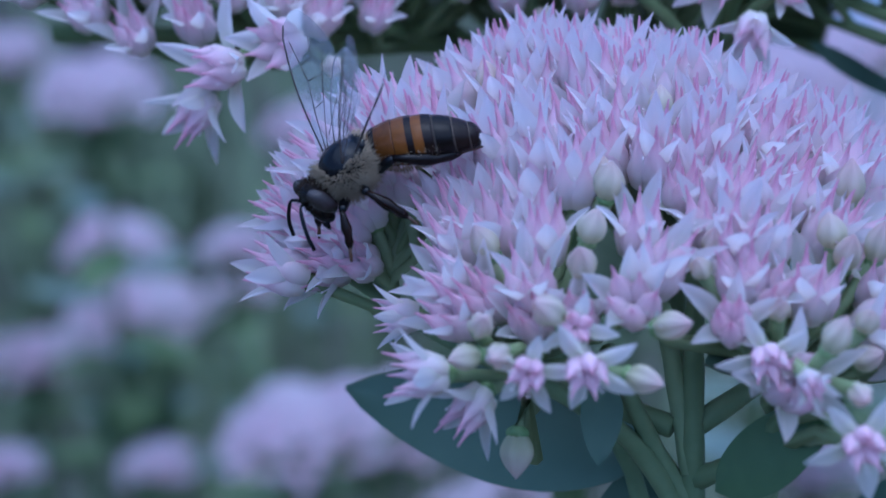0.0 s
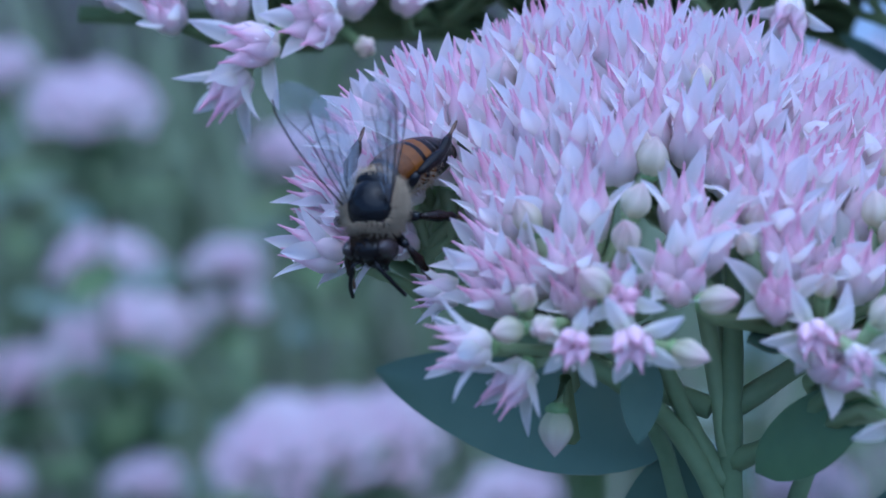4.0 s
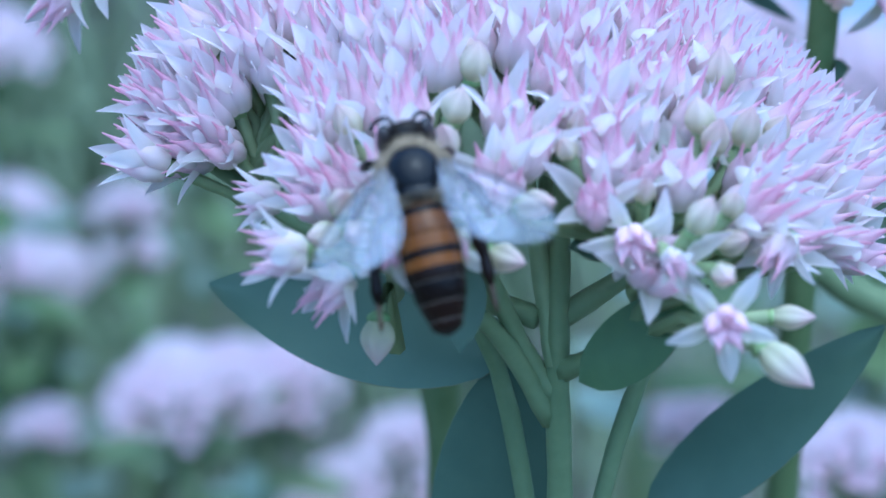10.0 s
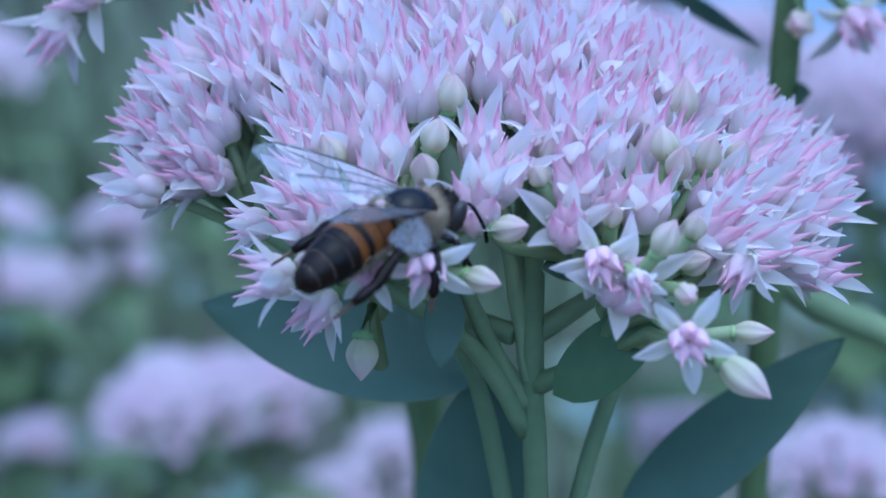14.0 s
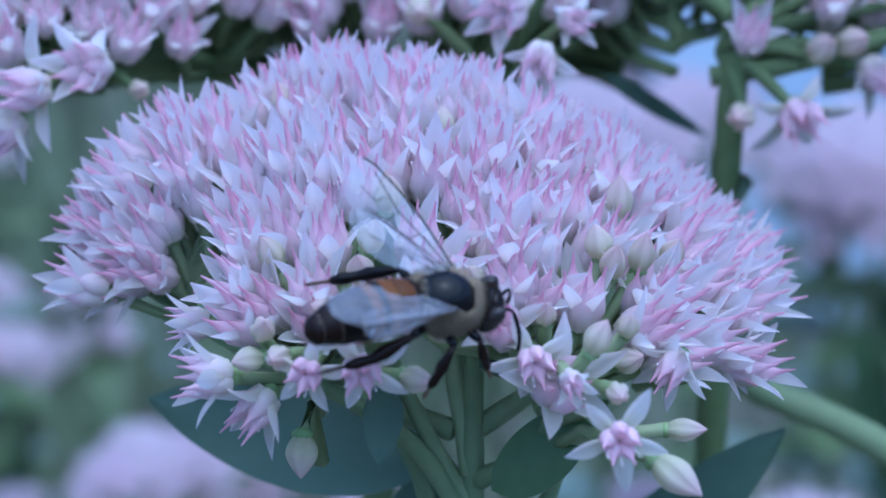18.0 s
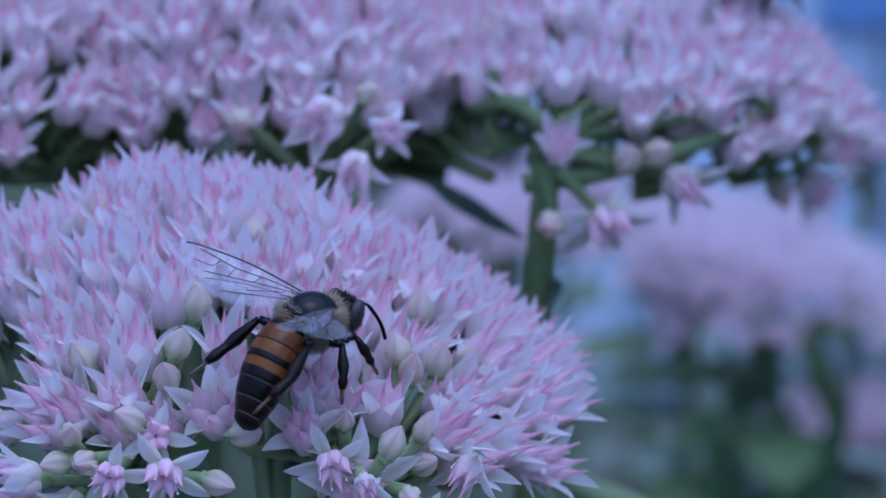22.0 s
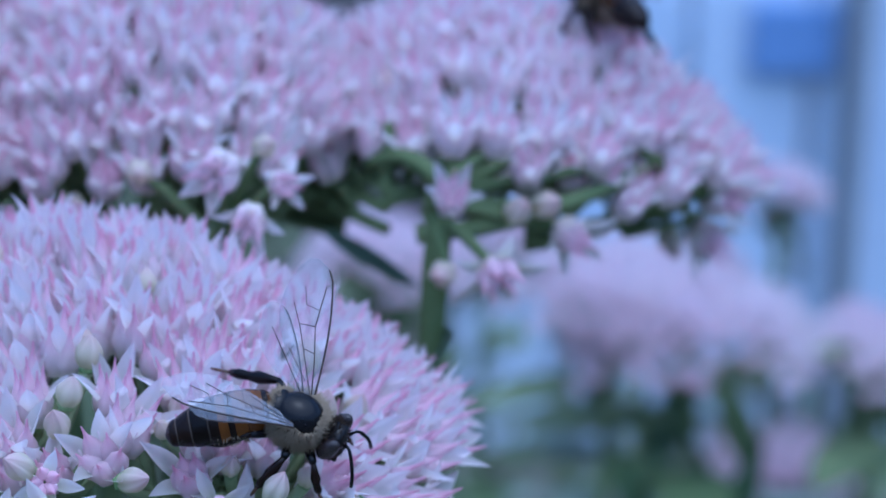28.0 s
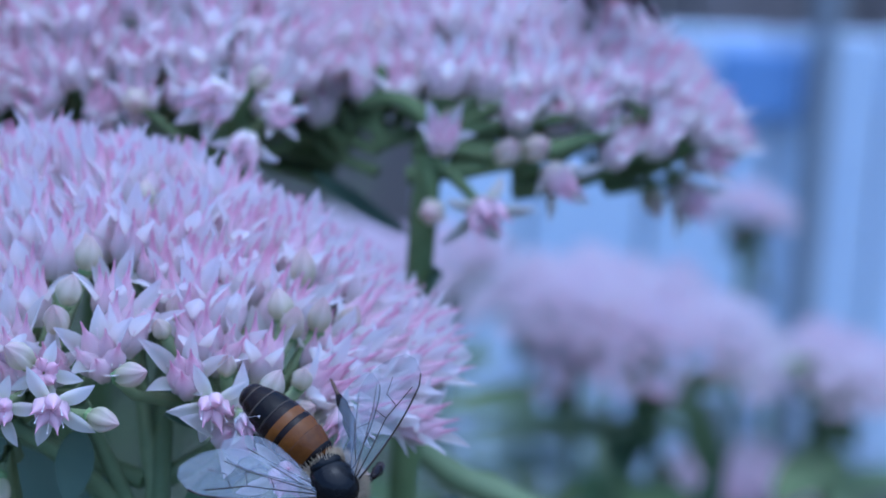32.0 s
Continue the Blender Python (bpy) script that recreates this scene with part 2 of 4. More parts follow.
def ovoid(verts, faces, slots, origin, axis, length, radius, slot, lobes=0, sides=8, rings=7, sharp=1.0, spin=0.0):
    """A pointed body of revolution with soft lobes, in millimetres."""
    q = Vector(axis).normalized().to_track_quat("Z", "Y")
    base = len(verts)
    for i in range(rings):
        s = i / (rings - 1)
        r = radius * max(0.03, math.sin(math.pi * min(1.0, 0.12 + 0.88 * s ** 0.9)) ** 0.75 if s < 0.45 else (1 - ((s - 0.42) / 0.58) ** (1.6 * sharp)) ** (0.8 * sharp) if s < 1 else 0.03)
        for k in range(sides):
            a = 2 * math.pi * k / sides + spin
            rr = r * (1 + (0.12 * math.cos(lobes * a) if lobes else 0))
            verts.append(Vector(origin) + q @ Vector((rr * math.cos(a), rr * math.sin(a), s * length)))
    for i in range(rings - 1):
        for k in range(sides):
            a, b = base + i * sides + k, base + i * sides + (k + 1) % sides
            faces.append((a, b, b + sides, a + sides))
            slots.append(slot)


def spike(verts, faces, slots, origin, axis, length, radius, slot, sides=7, rings=8):
    """A carpel: full at its foot, drawn out to a fine point."""
    q = Vector(axis).normalized().to_track_quat("Z", "Y")
    base = len(verts)
    for i in range(rings):
        s = i / (rings - 1)
        r = radius * (0.8 + 0.7 * s if s < 0.28 else max(0.06, 1 - ((s - 0.28) / 0.38) ** 1.4 * 0.72) if s < 0.66 else max(0.06, 0.28 * (1 - (s - 0.66) / 0.34)))
        for k in range(sides):
            a = 2 * math.pi * k / sides
            verts.append(Vector(origin) + q @ Vector((r * math.cos(a), r * math.sin(a), s * length)))
    for i in range(rings - 1):
        for k in range(sides):
            a, b = base + i * sides + k, base + i * sides + (k + 1) % sides
            faces.append((a, b, b + sides, a + sides))
            slots.append(slot)


OPEN_CARPEL = graded(material("open_carpel", (0.82, 0.50, 0.61), (0.92, 0.70, 0.76), 0.5, 500, 0.05, sheer=0.4, spec=0.3), "Z",
                     [(0.0, (0.94, 0.84, 0.84)), (0.3, (0.95, 0.74, 0.82)), (0.75, (0.92, 0.60, 0.72)), (1.0, (0.84, 0.40, 0.56))], 0.0028, 0.7)


def pistil_mesh(spread, rise, seed):
    """Five pointed carpels on a small green cup, with fine stamens between them."""
    rnd = random.Random(seed)
    verts, faces, slots = [], [], []
    ovoid(verts, faces, slots, (0, 0, -0.9), (0, 0, 1), 1.7, 0.75, 1, 5, 10, 5)
    for k in range(5):
        a = 2 * math.pi * k / 5 + 0.63
        out = Vector((math.cos(a), math.sin(a), 0))
        ax = out * math.tan(radians(spread + rnd.uniform(-4, 4))) + Vector((0, 0, 1))
        spike(verts, faces, slots, out * 0.62 + Vector((0, 0, 0.1)), ax, rise * rnd.uniform(0.92, 1.1), 0.86 if spread < 20 else 0.82, 0)
    for k in range(5):
        a = 2 * math.pi * k / 5 + rnd.uniform(-0.1, 0.1)
        out = Vector((math.cos(a), math.sin(a), 0))
        line = [out * 0.7, out * 1.1 + Vector((0, 0, 1.4)), out * 1.35 + Vector((0, 0, 2.5 + rnd.uniform(-0.2, 0.3)))]
        f0 = len(faces)
        tube(verts, faces, line, [0.06, 0.05, 0.05], 3)
        ovoid(verts, faces, [], line[-1] - Vector((0, 0, 0.1)), (0, 0, 1), 0.3, 0.09, 2, 0, 5, 4)
        slots += [2] * (len(faces) - f0)
    return as_mesh("pistil", [v / 1000 for v in verts], faces, [CARPEL if spread < 20 else OPEN_CARPEL, CALYX, STAMEN], slots)


def bud_mesh(length, radius, lobes, seed):
    verts, faces, slots = [], [], []
    rings, sides = 10, 25
    for i in range(rings):
        s = i / (rings - 1)
        r = radius * max(0.04, math.sin(math.pi * (0.14 + 0.36 * s / 0.42)) ** 0.8 if s < 0.42 else max(0.0, 1 - ((s - 0.42) / 0.58) ** 1.6) ** 0.95)
        for k in range(sides):
            a = 2 * math.pi * k / sides
            seam = ((k + 0.5) % 5) / 5
            groove = 0.78 + 0.06 * (seed - 2) if k % 5 == 0 else 1.0 + 0.1 * math.sin(math.pi * seam)
            verts.append(Vector((r * groove * math.cos(a + 0.35 * s), r * groove * math.sin(a + 0.35 * s), s * length)))
    for i in range(rings - 1):
        for k in range(sides):
            a, b = i * sides + k, i * sides + (k + 1) % sides
            faces.append((a, b, b + sides, a + sides))
            slots.append(0)
    ovoid(verts, faces, slots, (0, 0, -0.5), (0, 0, 1), 1.1, radius * 0.72, 1, 5, 10, 5)
    return as_mesh("bud", [v / 1000 for v in verts], faces, [BUD, CALYX], slots)


PETALS = [petal_mesh(4.8, 1.46, 3, 10, 0.65), petal_mesh(5.0, 1.38, 0, 16, 0.7), petal_mesh(4.6, 1.52, 5, 10, 0.65), petal_mesh(4.8, 1.42, 1, 24, 0.65),
          petal_mesh(4.7, 1.42, 7, -2, 0.7), petal_mesh(4.1, 1.55, 4, 16, 0.5), petal_mesh(3.9, 1.5, 8, 30, 0.5)]
PISTILS = [pistil_mesh(8, 4.2, 1), pistil_mesh(10, 4.0, 2), pistil_mesh(6, 4.4, 3), pistil_mesh(22, 2.9, 4)]
BUDS = [bud_mesh(3.1, 0.98, 5, 1), bud_mesh(3.3, 0.92, 5, 2), bud_mesh(2.8, 1.0, 5, 3)]
rng = random.Random(7)


def flower(parent, origin, axis, size=1.0, opening=25, pistil=None):
    """An open stonecrop flower: the pistil carries five petals. Origin in millimetres is its foot."""
    kind = rng.randrange(3) if pistil is None else pistil
    f = part_of("flower", PISTILS[kind], parent, frame_of(axis, rng.uniform(0, 6.28), origin, size))
    for k in range(5):
        lean = opening + rng.uniform(-7, 7)
        if rng.random() < 0.06:
            lean += 25
        turn = Matrix.Rotation(2 * math.pi * k / 5 + rng.uniform(-0.12, 0.12), 4, 'Z')
        m = turn @ Matrix.Translation((0.00055, 0, 0)) @ Matrix.Rotation(radians(lean), 4, 'Y') @ Matrix.Scale(rng.uniform(0.9, 1.08), 4)
        part_of("petal", PETALS[rng.randrange(5, 7) if opening > 50 else rng.randrange(5)], f, m)
    return f


def whole_flower_mesh(kind, opening, seed):
    """A flower in one piece, for the far side of the heads behind."""
    rnd = random.Random(seed)
    verts, faces, slots = [], [], []

    def add(me, m, slot):
        base = len(verts)
        verts.extend(m @ v.co for v in me.vertices)
        for p in me.polygons:
            faces.append(tuple(base + k for k in p.vertices))
            slots.append(p.material_index + slot)

    add(PISTILS[kind], Matrix.Identity(4), 1)
    for k in range(5):
        turn = Matrix.Rotation(2 * math.pi * k / 5 + rnd.uniform(-0.12, 0.12), 4, 'Z')
        add(PETALS[rnd.randrange(5)], turn @ Matrix.Translation((0.00055, 0, 0)) @ Matrix.Rotation(radians(opening + rnd.uniform(-7, 7)), 4, 'Y'), 0)
    return as_mesh("flower", verts, faces, [PETAL] + list(PISTILS[kind].materials), slots)


WHOLE = [whole_flower_mesh(k % 3, o, k) for k, o in enumerate((5, 8, 11, 14, 17, 21))]


def bud(parent, origin, axis, size=1.0, label=""):
    return part_of("bud", BUDS[rng.randrange(3)], parent, frame_of(axis, rng.uniform(0, 6.28), origin, size), label)


def leaf_mesh(name, length, width, bend, thick=0.3, fold=0.06, rings=14, side=7):
    """A thick oval succulent leaf along x, in millimetres, its blade in the x-y plane, with a bent tip."""
    verts, faces, slots = [], [], []
    top = []
    for layer in (1, -1):
        rows = []
        for i in range(rings):
            s = i / (rings - 1)
            w = width / 2 * max(0.03, math.sin(math.pi * s ** 0.85) ** 0.7) * (1 - 0.15 * s)
            row = []
            for k in range(side):
                u = 2 * k / (side - 1) - 1
                z = bend * s * s + fold * abs(u) * w + layer * thick / 2 * (1 - 0.65 * u * u) * math.sin(math.pi * min(0.97, max(0.05, s))) ** 0.4
                wav = 0.03 * width * math.sin(5 * s + 2 * u)
                verts.append((length * s, u * w, z + wav))
                row.append(len(verts) - 1)
            rows.append(row)
        for i in range(rings - 1):
            for k in range(side - 1):
                q = (rows[i][k], rows[i + 1][k], rows[i + 1][k + 1], rows[i][k + 1])
                faces.append(q if layer < 0 else q[::-1])
                slots.append(0)
        top.append(rows)
    a, b = top
    for i in range(rings - 1):
        for k, flip in ((0, False), (side - 1, True)):
            n = len(verts)
            verts += [verts[w] for w in (a[i][k], a[i + 1][k], b[i + 1][k], b[i][k])]
            faces.append((n + 3, n + 2, n + 1, n) if flip else (n, n + 1, n + 2, n + 3))
            slots.append(1)
    return as_mesh(name, [(x / 1000, y / 1000, z / 1000) for x, y, z in verts], faces, [LEAF, LEAF_RIM], slots)


def leaf(parent, foot, tip, width, up=(0, 0, 1), bend=3.0, label=""):
    """A leaf from its foot to its tip, in millimetres, its face towards up."""
    x = Vector(tip) - Vector(foot)
    n = x.length
    x.normalize()
    y = Vector(up).cross(x).normalized()
    z = x.cross(y)
    m = Matrix((x, y, z)).transposed().to_4x4()
    m.translation = Vector(foot) / 1000
    return part_of("leaf", leaf_mesh("leaf", n, width, bend), parent, m, label)


FRONT_CUPS = [
    (4.9, -9.8, 1.6, -0.14, -0.41, 0.90, 1.05, 26),
    (4.3, -13.0, -0.9, -0.10, -0.74, 0.66, 1.00, 30),
    (10.0, -9.0, 0.2, 0.07, -0.32, 0.95, 1.10, 24),
    (-1.8, -12.1, 0.2, -0.10, -0.74, 0.66, 1.10, 24),
    (-8.2, -9.4, 1.2, -0.14, -0.45, 0.88, 1.05, 22),
    (-6.9, -6.3, 3.5, -0.03, -0.29, 0.96, 1.05, 16),
    (-0.7, -6.8, 3.8, 0.07, -0.29, 0.96, 1.05, 20),
    (7.5, -6.2, 3.0, 0.07, -0.18, 0.98, 1.05, 20),
    (-13.1, -3.5, 2.2, -0.34, -0.21, 0.91, 1.05, 20),
    (-14.4, -6.3, -0.1, -0.71, -0.31, 0.63, 1.10, 28),
    (14.8, -6.3, -0.3, 0.22, -0.38, 0.90, 1.10, 30),
    (0.8, -9.7, 2.2, 0.32, -0.34, 0.88, 1.10, 20),
]
FRONT_STARS = [
    (6.4, -15.2, -3.7, 0.08, -0.97, -0.25, 1.00, 70),
    (11.3, -20.9, -6.8, 0.08, -0.99, -0.11, 1.08, 75),
    (-4.7, -17.3, -3.3, 0.01, -0.96, -0.30, 1.08, 72),
    (-5.3, -15.6, -0.9, 0.03, -0.97, 0.24, 0.90, 55),
    (-8.4, -17.5, -3.2, -0.28, -0.96, -0.08, 0.95, 60),
    (-14.5, -13.0, -4.7, -0.94, -0.31, 0.13, 1.25, 38),
    (-11.7, -12.0, -7.3, -0.60, -0.62, -0.50, 1.20, 45),
    (-16.4, -4.9, -3.9, -1.00, -0.02, 0.03, 1.00, 25),
    (8.5, -18.3, -3.8, 0.08, -0.99, -0.11, 0.75, 18),
    (15.7, -11.9, -5.2, -0.53, -0.77, -0.35, 1.05, 40),
    (21.0, -4.4, -7.8, 0.92, -0.37, -0.15, 1.05, 40),
]
FRONT_BUDS = [
    (-11.0, -13.4, -1.3, 0.14, -0.78, 0.61, 1.00),
    (-10.0, -16.2, -2.3, -0.29, -0.93, 0.23, 0.95),
    (-12.3, -13.8, -3.3, -0.83, -0.55, 0.10, 0.95),
    (-6.9, -15.5, 0.3, -0.47, -0.67, 0.57, 1.15),
    (-1.1, -16.0, -4.1, 0.78, -0.63, -0.01, 1.00),
    (0.6, -14.0, -1.4, 0.65, -0.68, 0.34, 1.10),
    (-9.0, -9.0, -12.0, -0.07, -0.34, -0.94, 1.25),
    (7.3, -12.3, -1.0, 0.01, -0.63, 0.77, 0.85),
    (2.5, -10.6, 1.3, -0.30, -0.58, 0.76, 0.80),
    (10.4, -15.3, -1.7, 0.38, -0.22, 0.90, 1.05),
    (12.7, -12.6, -1.7, 0.11, -0.54, 0.83, 0.85),
    (11.4, -18.4, -4.4, 0.09, -0.99, 0.14, 0.90),
]
MORE_BUDS = [
    (14.7, -19.3, -9.4, 0.73, -0.50, -0.47, 1.35),
    (16.4, -14.1, -8.7, 0.98, -0.20, 0.07, 0.95),
    (24.3, 2.5, -6.6, 0.95, -0.26, 0.18, 1.00),
    (-2.7, -4.6, 5.0, 0.12, -0.21, 0.97, 1.15),
    (13.2, -1.0, 3.0, 0.02, -0.20, 0.98, 1.25),
    (11.3, -5.9, 1.8, -0.19, -0.20, 0.96, 1.10),
    (12.2, -7.2, 0.6, 0.12, -0.49, 0.87, 1.10),
    (-4.7, -10.3, 1.4, -0.10, -0.61, 0.79, 1.15),
    (-3.9, -8.0, 3.2, 0.23, -0.34, 0.91, 1.10),
    (-10.8, -6.6, 1.7, -0.41, -0.23, 0.88, 1.05),
    (16.8, -3.2, 0.0, 0.35, -0.40, 0.85, 1.00),
    (14.2, -6.6, 1.0, 0.15, -0.30, 0.94, 1.10),
]

# the rim of the side lobe, whose flowers face outwards
LOBE = [
    (-25.4, 6.0, -4.0, -0.95, -0.28, -0.08, 1.05, 24), (-23.6, 3.6, -4.2, -0.80, -0.60, -0.05, 1.00, 26), (-26.2, 8.5, -2.2, -0.97, -0.10, 0.15, 1.00, 20),
    (-25.0, 5.2, -1.6, -0.85, -0.38, 0.35, 1.05, 18), (-22.6, 2.6, -1.8, -0.62, -0.66, 0.42, 1.05, 20), (-26.0, 9.0, 0.6, -0.80, -0.15, 0.58, 1.00, 14),
    (-24.0, 5.0, 1.0, -0.65, -0.35, 0.68, 1.05, 12), (-21.4, 2.4, 0.8, -0.45, -0.50, 0.74, 1.00, 14), (-20.4, 1.2, -1.6, -0.40, -0.75, 0.52, 0.95, 18),
    (-22.0, 5.5, 3.0, -0.45, -0.25, 0.85, 1.05, 10), (-19.6, 3.2, 2.8, -0.28, -0.36, 0.89, 1.00, 10), (-24.6, 10.0, 3.0, -0.55, -0.05, 0.83, 1.00, 10),
]


def head_of_flowers(plant, centre, reach, crown, drop, count, lumps, seed, gap=1.1, inner=0.45, tilt=0.85, keep=None, avoid=(), rise=lambda x, y: 0.0, tall=4.6, grow=1.0, whole_from=1e9):
    """Fills a domed flower head: flowers lean outwards from its centre, in clumps with gaps between."""
    rnd = random.Random(seed)
    feet = []
    gold = math.pi * (3 - math.sqrt(5))
    for i in range(count):
        r = math.sqrt((i + 0.5) / count)
        a = i * gold
        px, py = r * math.cos(a) * reach[0] + rnd.uniform(-1, 1), r * math.sin(a) * reach[1] + rnd.uniform(-1, 1)
        x, y = centre[0] + px, centre[1] + py
        d = sorted((math.hypot(x - lx, y - ly), lx, ly) for lx, ly in lumps)
        if d[1][0] - d[0][0] < gap and r > inner:
            continue
        rr = math.hypot(px / reach[0], py / reach[1])
        z = centre[2] + crown - drop * rr * rr + rise(x, y) - 1.6 * max(0.0, 1 - (d[1][0] - d[0][0]) / 5) * rr + rnd.uniform(-0.9, 0.9)
        lx, ly = (x - d[0][1]) * 0.35, (y - d[0][2]) * 0.35
        ax = Vector((px * (0.4 + 0.7 * rr) / reach[0] + lx / 16, py * (0.4 + 0.7 * rr) / reach[1] + ly / 16, (1.05 - 0.55 * rr * rr) / tilt)).normalized()
        ax = (ax + Vector((rnd.uniform(-0.08, 0.08), rnd.uniform(-0.08, 0.08), 0))).normalized()
        top = Vector((x, y, z))
        if keep and not keep(top):
            continue
        if any((top - Vector(q[:3])).length < 2.4 for q in avoid):
            continue
        foot = top - ax * tall
        feet.append((foot, ax))
        u = rnd.random()
        if u < 0.03:
            bud(plant, foot + ax * 1.2, ax, rnd.uniform(0.75, 1.0))
        elif y > whole_from:
            part_of("flower", WHOLE[rnd.randrange(6)], plant, frame_of(ax, rnd.uniform(0, 6.28), foot, rnd.uniform(0.84, 1.04) * grow))
        else:
            flower(plant, foot, ax, rnd.uniform(0.84, 1.04) * grow, rnd.choice((5, 8, 11, 14, 17, 21)) + 16 * tilt * max(0.0, rr - 0.6) / 0.4)
    return feet


def pedicels(plant, feet, hub, lumps, thick=0.42, mat=GREEN, joined=False):
    """The thin green stalks that carry the flowers, from the clumps' branches."""
    verts, faces = [], []
    for foot, ax in feet:
        f = Vector(foot)
        lx, ly = min(lumps, key=lambda q: math.hypot(f.x - q[0], f.y - q[1]))
        root = Vector((lx * 0.75 + hub[0] * 0.25, ly * 0.75 + hub[1] * 0.25, min(f.z - 4.0, f.z * 0.35 + hub[2] * 0.65 + 4)))
        mid = (f - Vector(ax) * 4).lerp(root, 0.35)
        if not joined:
            verts, faces = [], []
        tube(verts, faces, [root / 1000, mid / 1000, (f + Vector(ax) * 0.2) / 1000], [thick * 1.4 / 1000, thick / 1000, thick * 1.25 / 1000], 5)
        if not joined:
            part_of("flower_stalk", as_mesh("flower_stalk", verts, faces, [mat]), plant)
    if joined:
        tagged(part_of("stalk_tangle", as_mesh("stalk_tangle", verts, faces, [mat]), plant), kind="stuff")


GROUND_Z = -520.0
# ---- the ground ----
SOIL = material("garden_soil", (0.075, 0.075, 0.06), (0.17, 0.17, 0.14), 0.9, 6, 0.4, fine=9, spec=0.2)
gv, gf = [], []
xs = [-400, -120, -40, -14, -6, -3] + [-2.4 + 0.12 * i for i in range(41)] + [3, 6, 14, 40, 120, 400]
for j, y in enumerate(xs):
    for i, x in enumerate(xs):
        near = math.exp(-(x * x + y * y) / 8)
        gv.append((x, y, GROUND_Z / 1000 + 0.03 * near * noise.noise((x * 3, y * 3, 0)) + 0.012 * near * noise.noise((x * 11, y * 11, 3))))
for j in range(len(xs) - 1):
    for i in range(len(xs) - 1):
        a = j * len(xs) + i
        gf.append((a, a + 1, a + 1 + len(xs), a + len(xs)))
tagged(new("ground", as_mesh("ground", gv, gf, [SOIL])), "dark damp garden soil under the flower bed", "ground", kind="structure")


# ---- the stonecrop that the bee works ----
plant = thing("stonecrop_plant", "pale pink stonecrop in full flower on thick green stems", "plant", "stonecrops in the bed", m=mm(0, 0, 0))
MAIN_LUMPS = [(-24, 9), (-11, -5), (-10, 18), (10, -9), (20, 7), (5, 23), (3, 6)]
placed = [q[:3] for q in LOBE + FRONT_CUPS + FRONT_STARS + FRONT_BUDS + MORE_BUDS]
NODE = (1.6, -3.5, -14.5)
feet = head_of_flowers(plant, (0, 8, 0), (28, 26), 8.8, 13.5, 295, MAIN_LUMPS, 11, avoid=placed, gap=0.6, grow=1.16,
                       keep=lambda q: not (q.y < -13 and 0.2 < q.x < 4.2) and not (q.y < -9 and q.z < -4.5) and not (q.x < -15.5 and q.y < 2),
                       rise=lambda x, y: 4.4 * math.exp(-((x + 8) ** 2 + (y - 18) ** 2) / 150) + 5.4 * math.exp(-((x + 24) ** 2 + (y - 9) ** 2) / 80))
for x, y, z, ax, ay, az, size, opening in FRONT_STARS:
    a = Vector((ax, ay, az))
    foot = Vector((x, y, z)) - a * 1.2
    flower(plant, foot, a, size * 0.72, opening, 3 if opening > 50 else None)
    feet.append((foot, a))
for x, y, z, ax, ay, az, size, opening in FRONT_CUPS + LOBE:
    a = Vector((ax, ay, az))
    foot = Vector((x, y, z)) - a * 3.6
    flower(plant, foot, a, size, opening * 0.85)
    feet.append((foot, a))
for x, y, z, ax, ay, az, size in FRONT_BUDS + MORE_BUDS:
    a = Vector((ax, ay, az))
    foot = Vector((x, y, z)) - a * 1.6
    bud(plant, foot + a * 0.3, a, size * 0.84)
    feet.append((foot, a))
pedicels(plant, feet, NODE, MAIN_LUMPS, mat=PEDICEL)
stalk("stem", [(2.5, 0, GROUND_Z), (4, -2, -200), (3.4, -3.5, -60), (3.2, -3.8, -30), (2.8, -4.0, -16), (3.1, -1, -7), (3.4, 2, -2)], 1.3, 0.55, GREEN, plant, 6, 10)
for a, b, c in (((2.9, -4, -16.5), (6.2, -6.5, -13.5), (9.3, -11, -7)), ((2.6, -4, -18), (0.4, -4, -14.5), (-3, -6, -6)),
                ((2.7, -4, -16), (1.6, -1.5, -9), (0.5, 3, -2)), ((1.5, -3, -13), (-12, 4, -10), (-22, 9, -5)), ((3, -3, -13), (12, 2, -9), (20, 7, -5)), ((2.5, -3, -13), (3, 12, -8), (5, 22, -3)),
                ((2.8, -1, -40), (-0.9, 3, -19), (-7, 2, -10)), ((4, -1, -50), (6.5, 1, -28), (11.5, 2, -12)), ((2.5, -4, -20), (-1.5, -5, -13), (-8, -8, -7))):
    stalk("branch", [a, b, c], 0.8, 0.55, GREEN, plant, 5, 8)
leaf(plant, (0.5, 4.8, -18.9), (-21.4, 13.7, -17.5), 9.6, (0.05, -0.75, 0.65), 2.0, "broad blue-green succulent leaf")
leaf(plant, (4.0, -8, -15.5), (12.0, -10.5, -8.0), 5.0, (-0.3, -0.8, 0.5), 0.8, "small dark green leaf").data.materials[0] = DARK_LEAF
leaf(plant, (10.2, 6, -32.5), (28.2, 10, -19.8), 7.4, (-0.35, -0.65, 0.65), 2.0, "broad dark green leaf with a pale edge").data.materials[0] = DEEP_LEAF
leaf(plant, (-3.2, -6, -8), (-3.8, -9, -13.0), 3.0, (0, -1, 0.1), 0.3)
leaf(plant, (6, -6, -7), (2.8, -9.5, -6.0), 2.2, (0, -0.7, 0.7), 0.3)
leaf(plant, (1, 4, -18), (-3.5, 9, -46), 10, (0.1, -1, 0.2), 1.5, "broad blue-green succulent leaf")

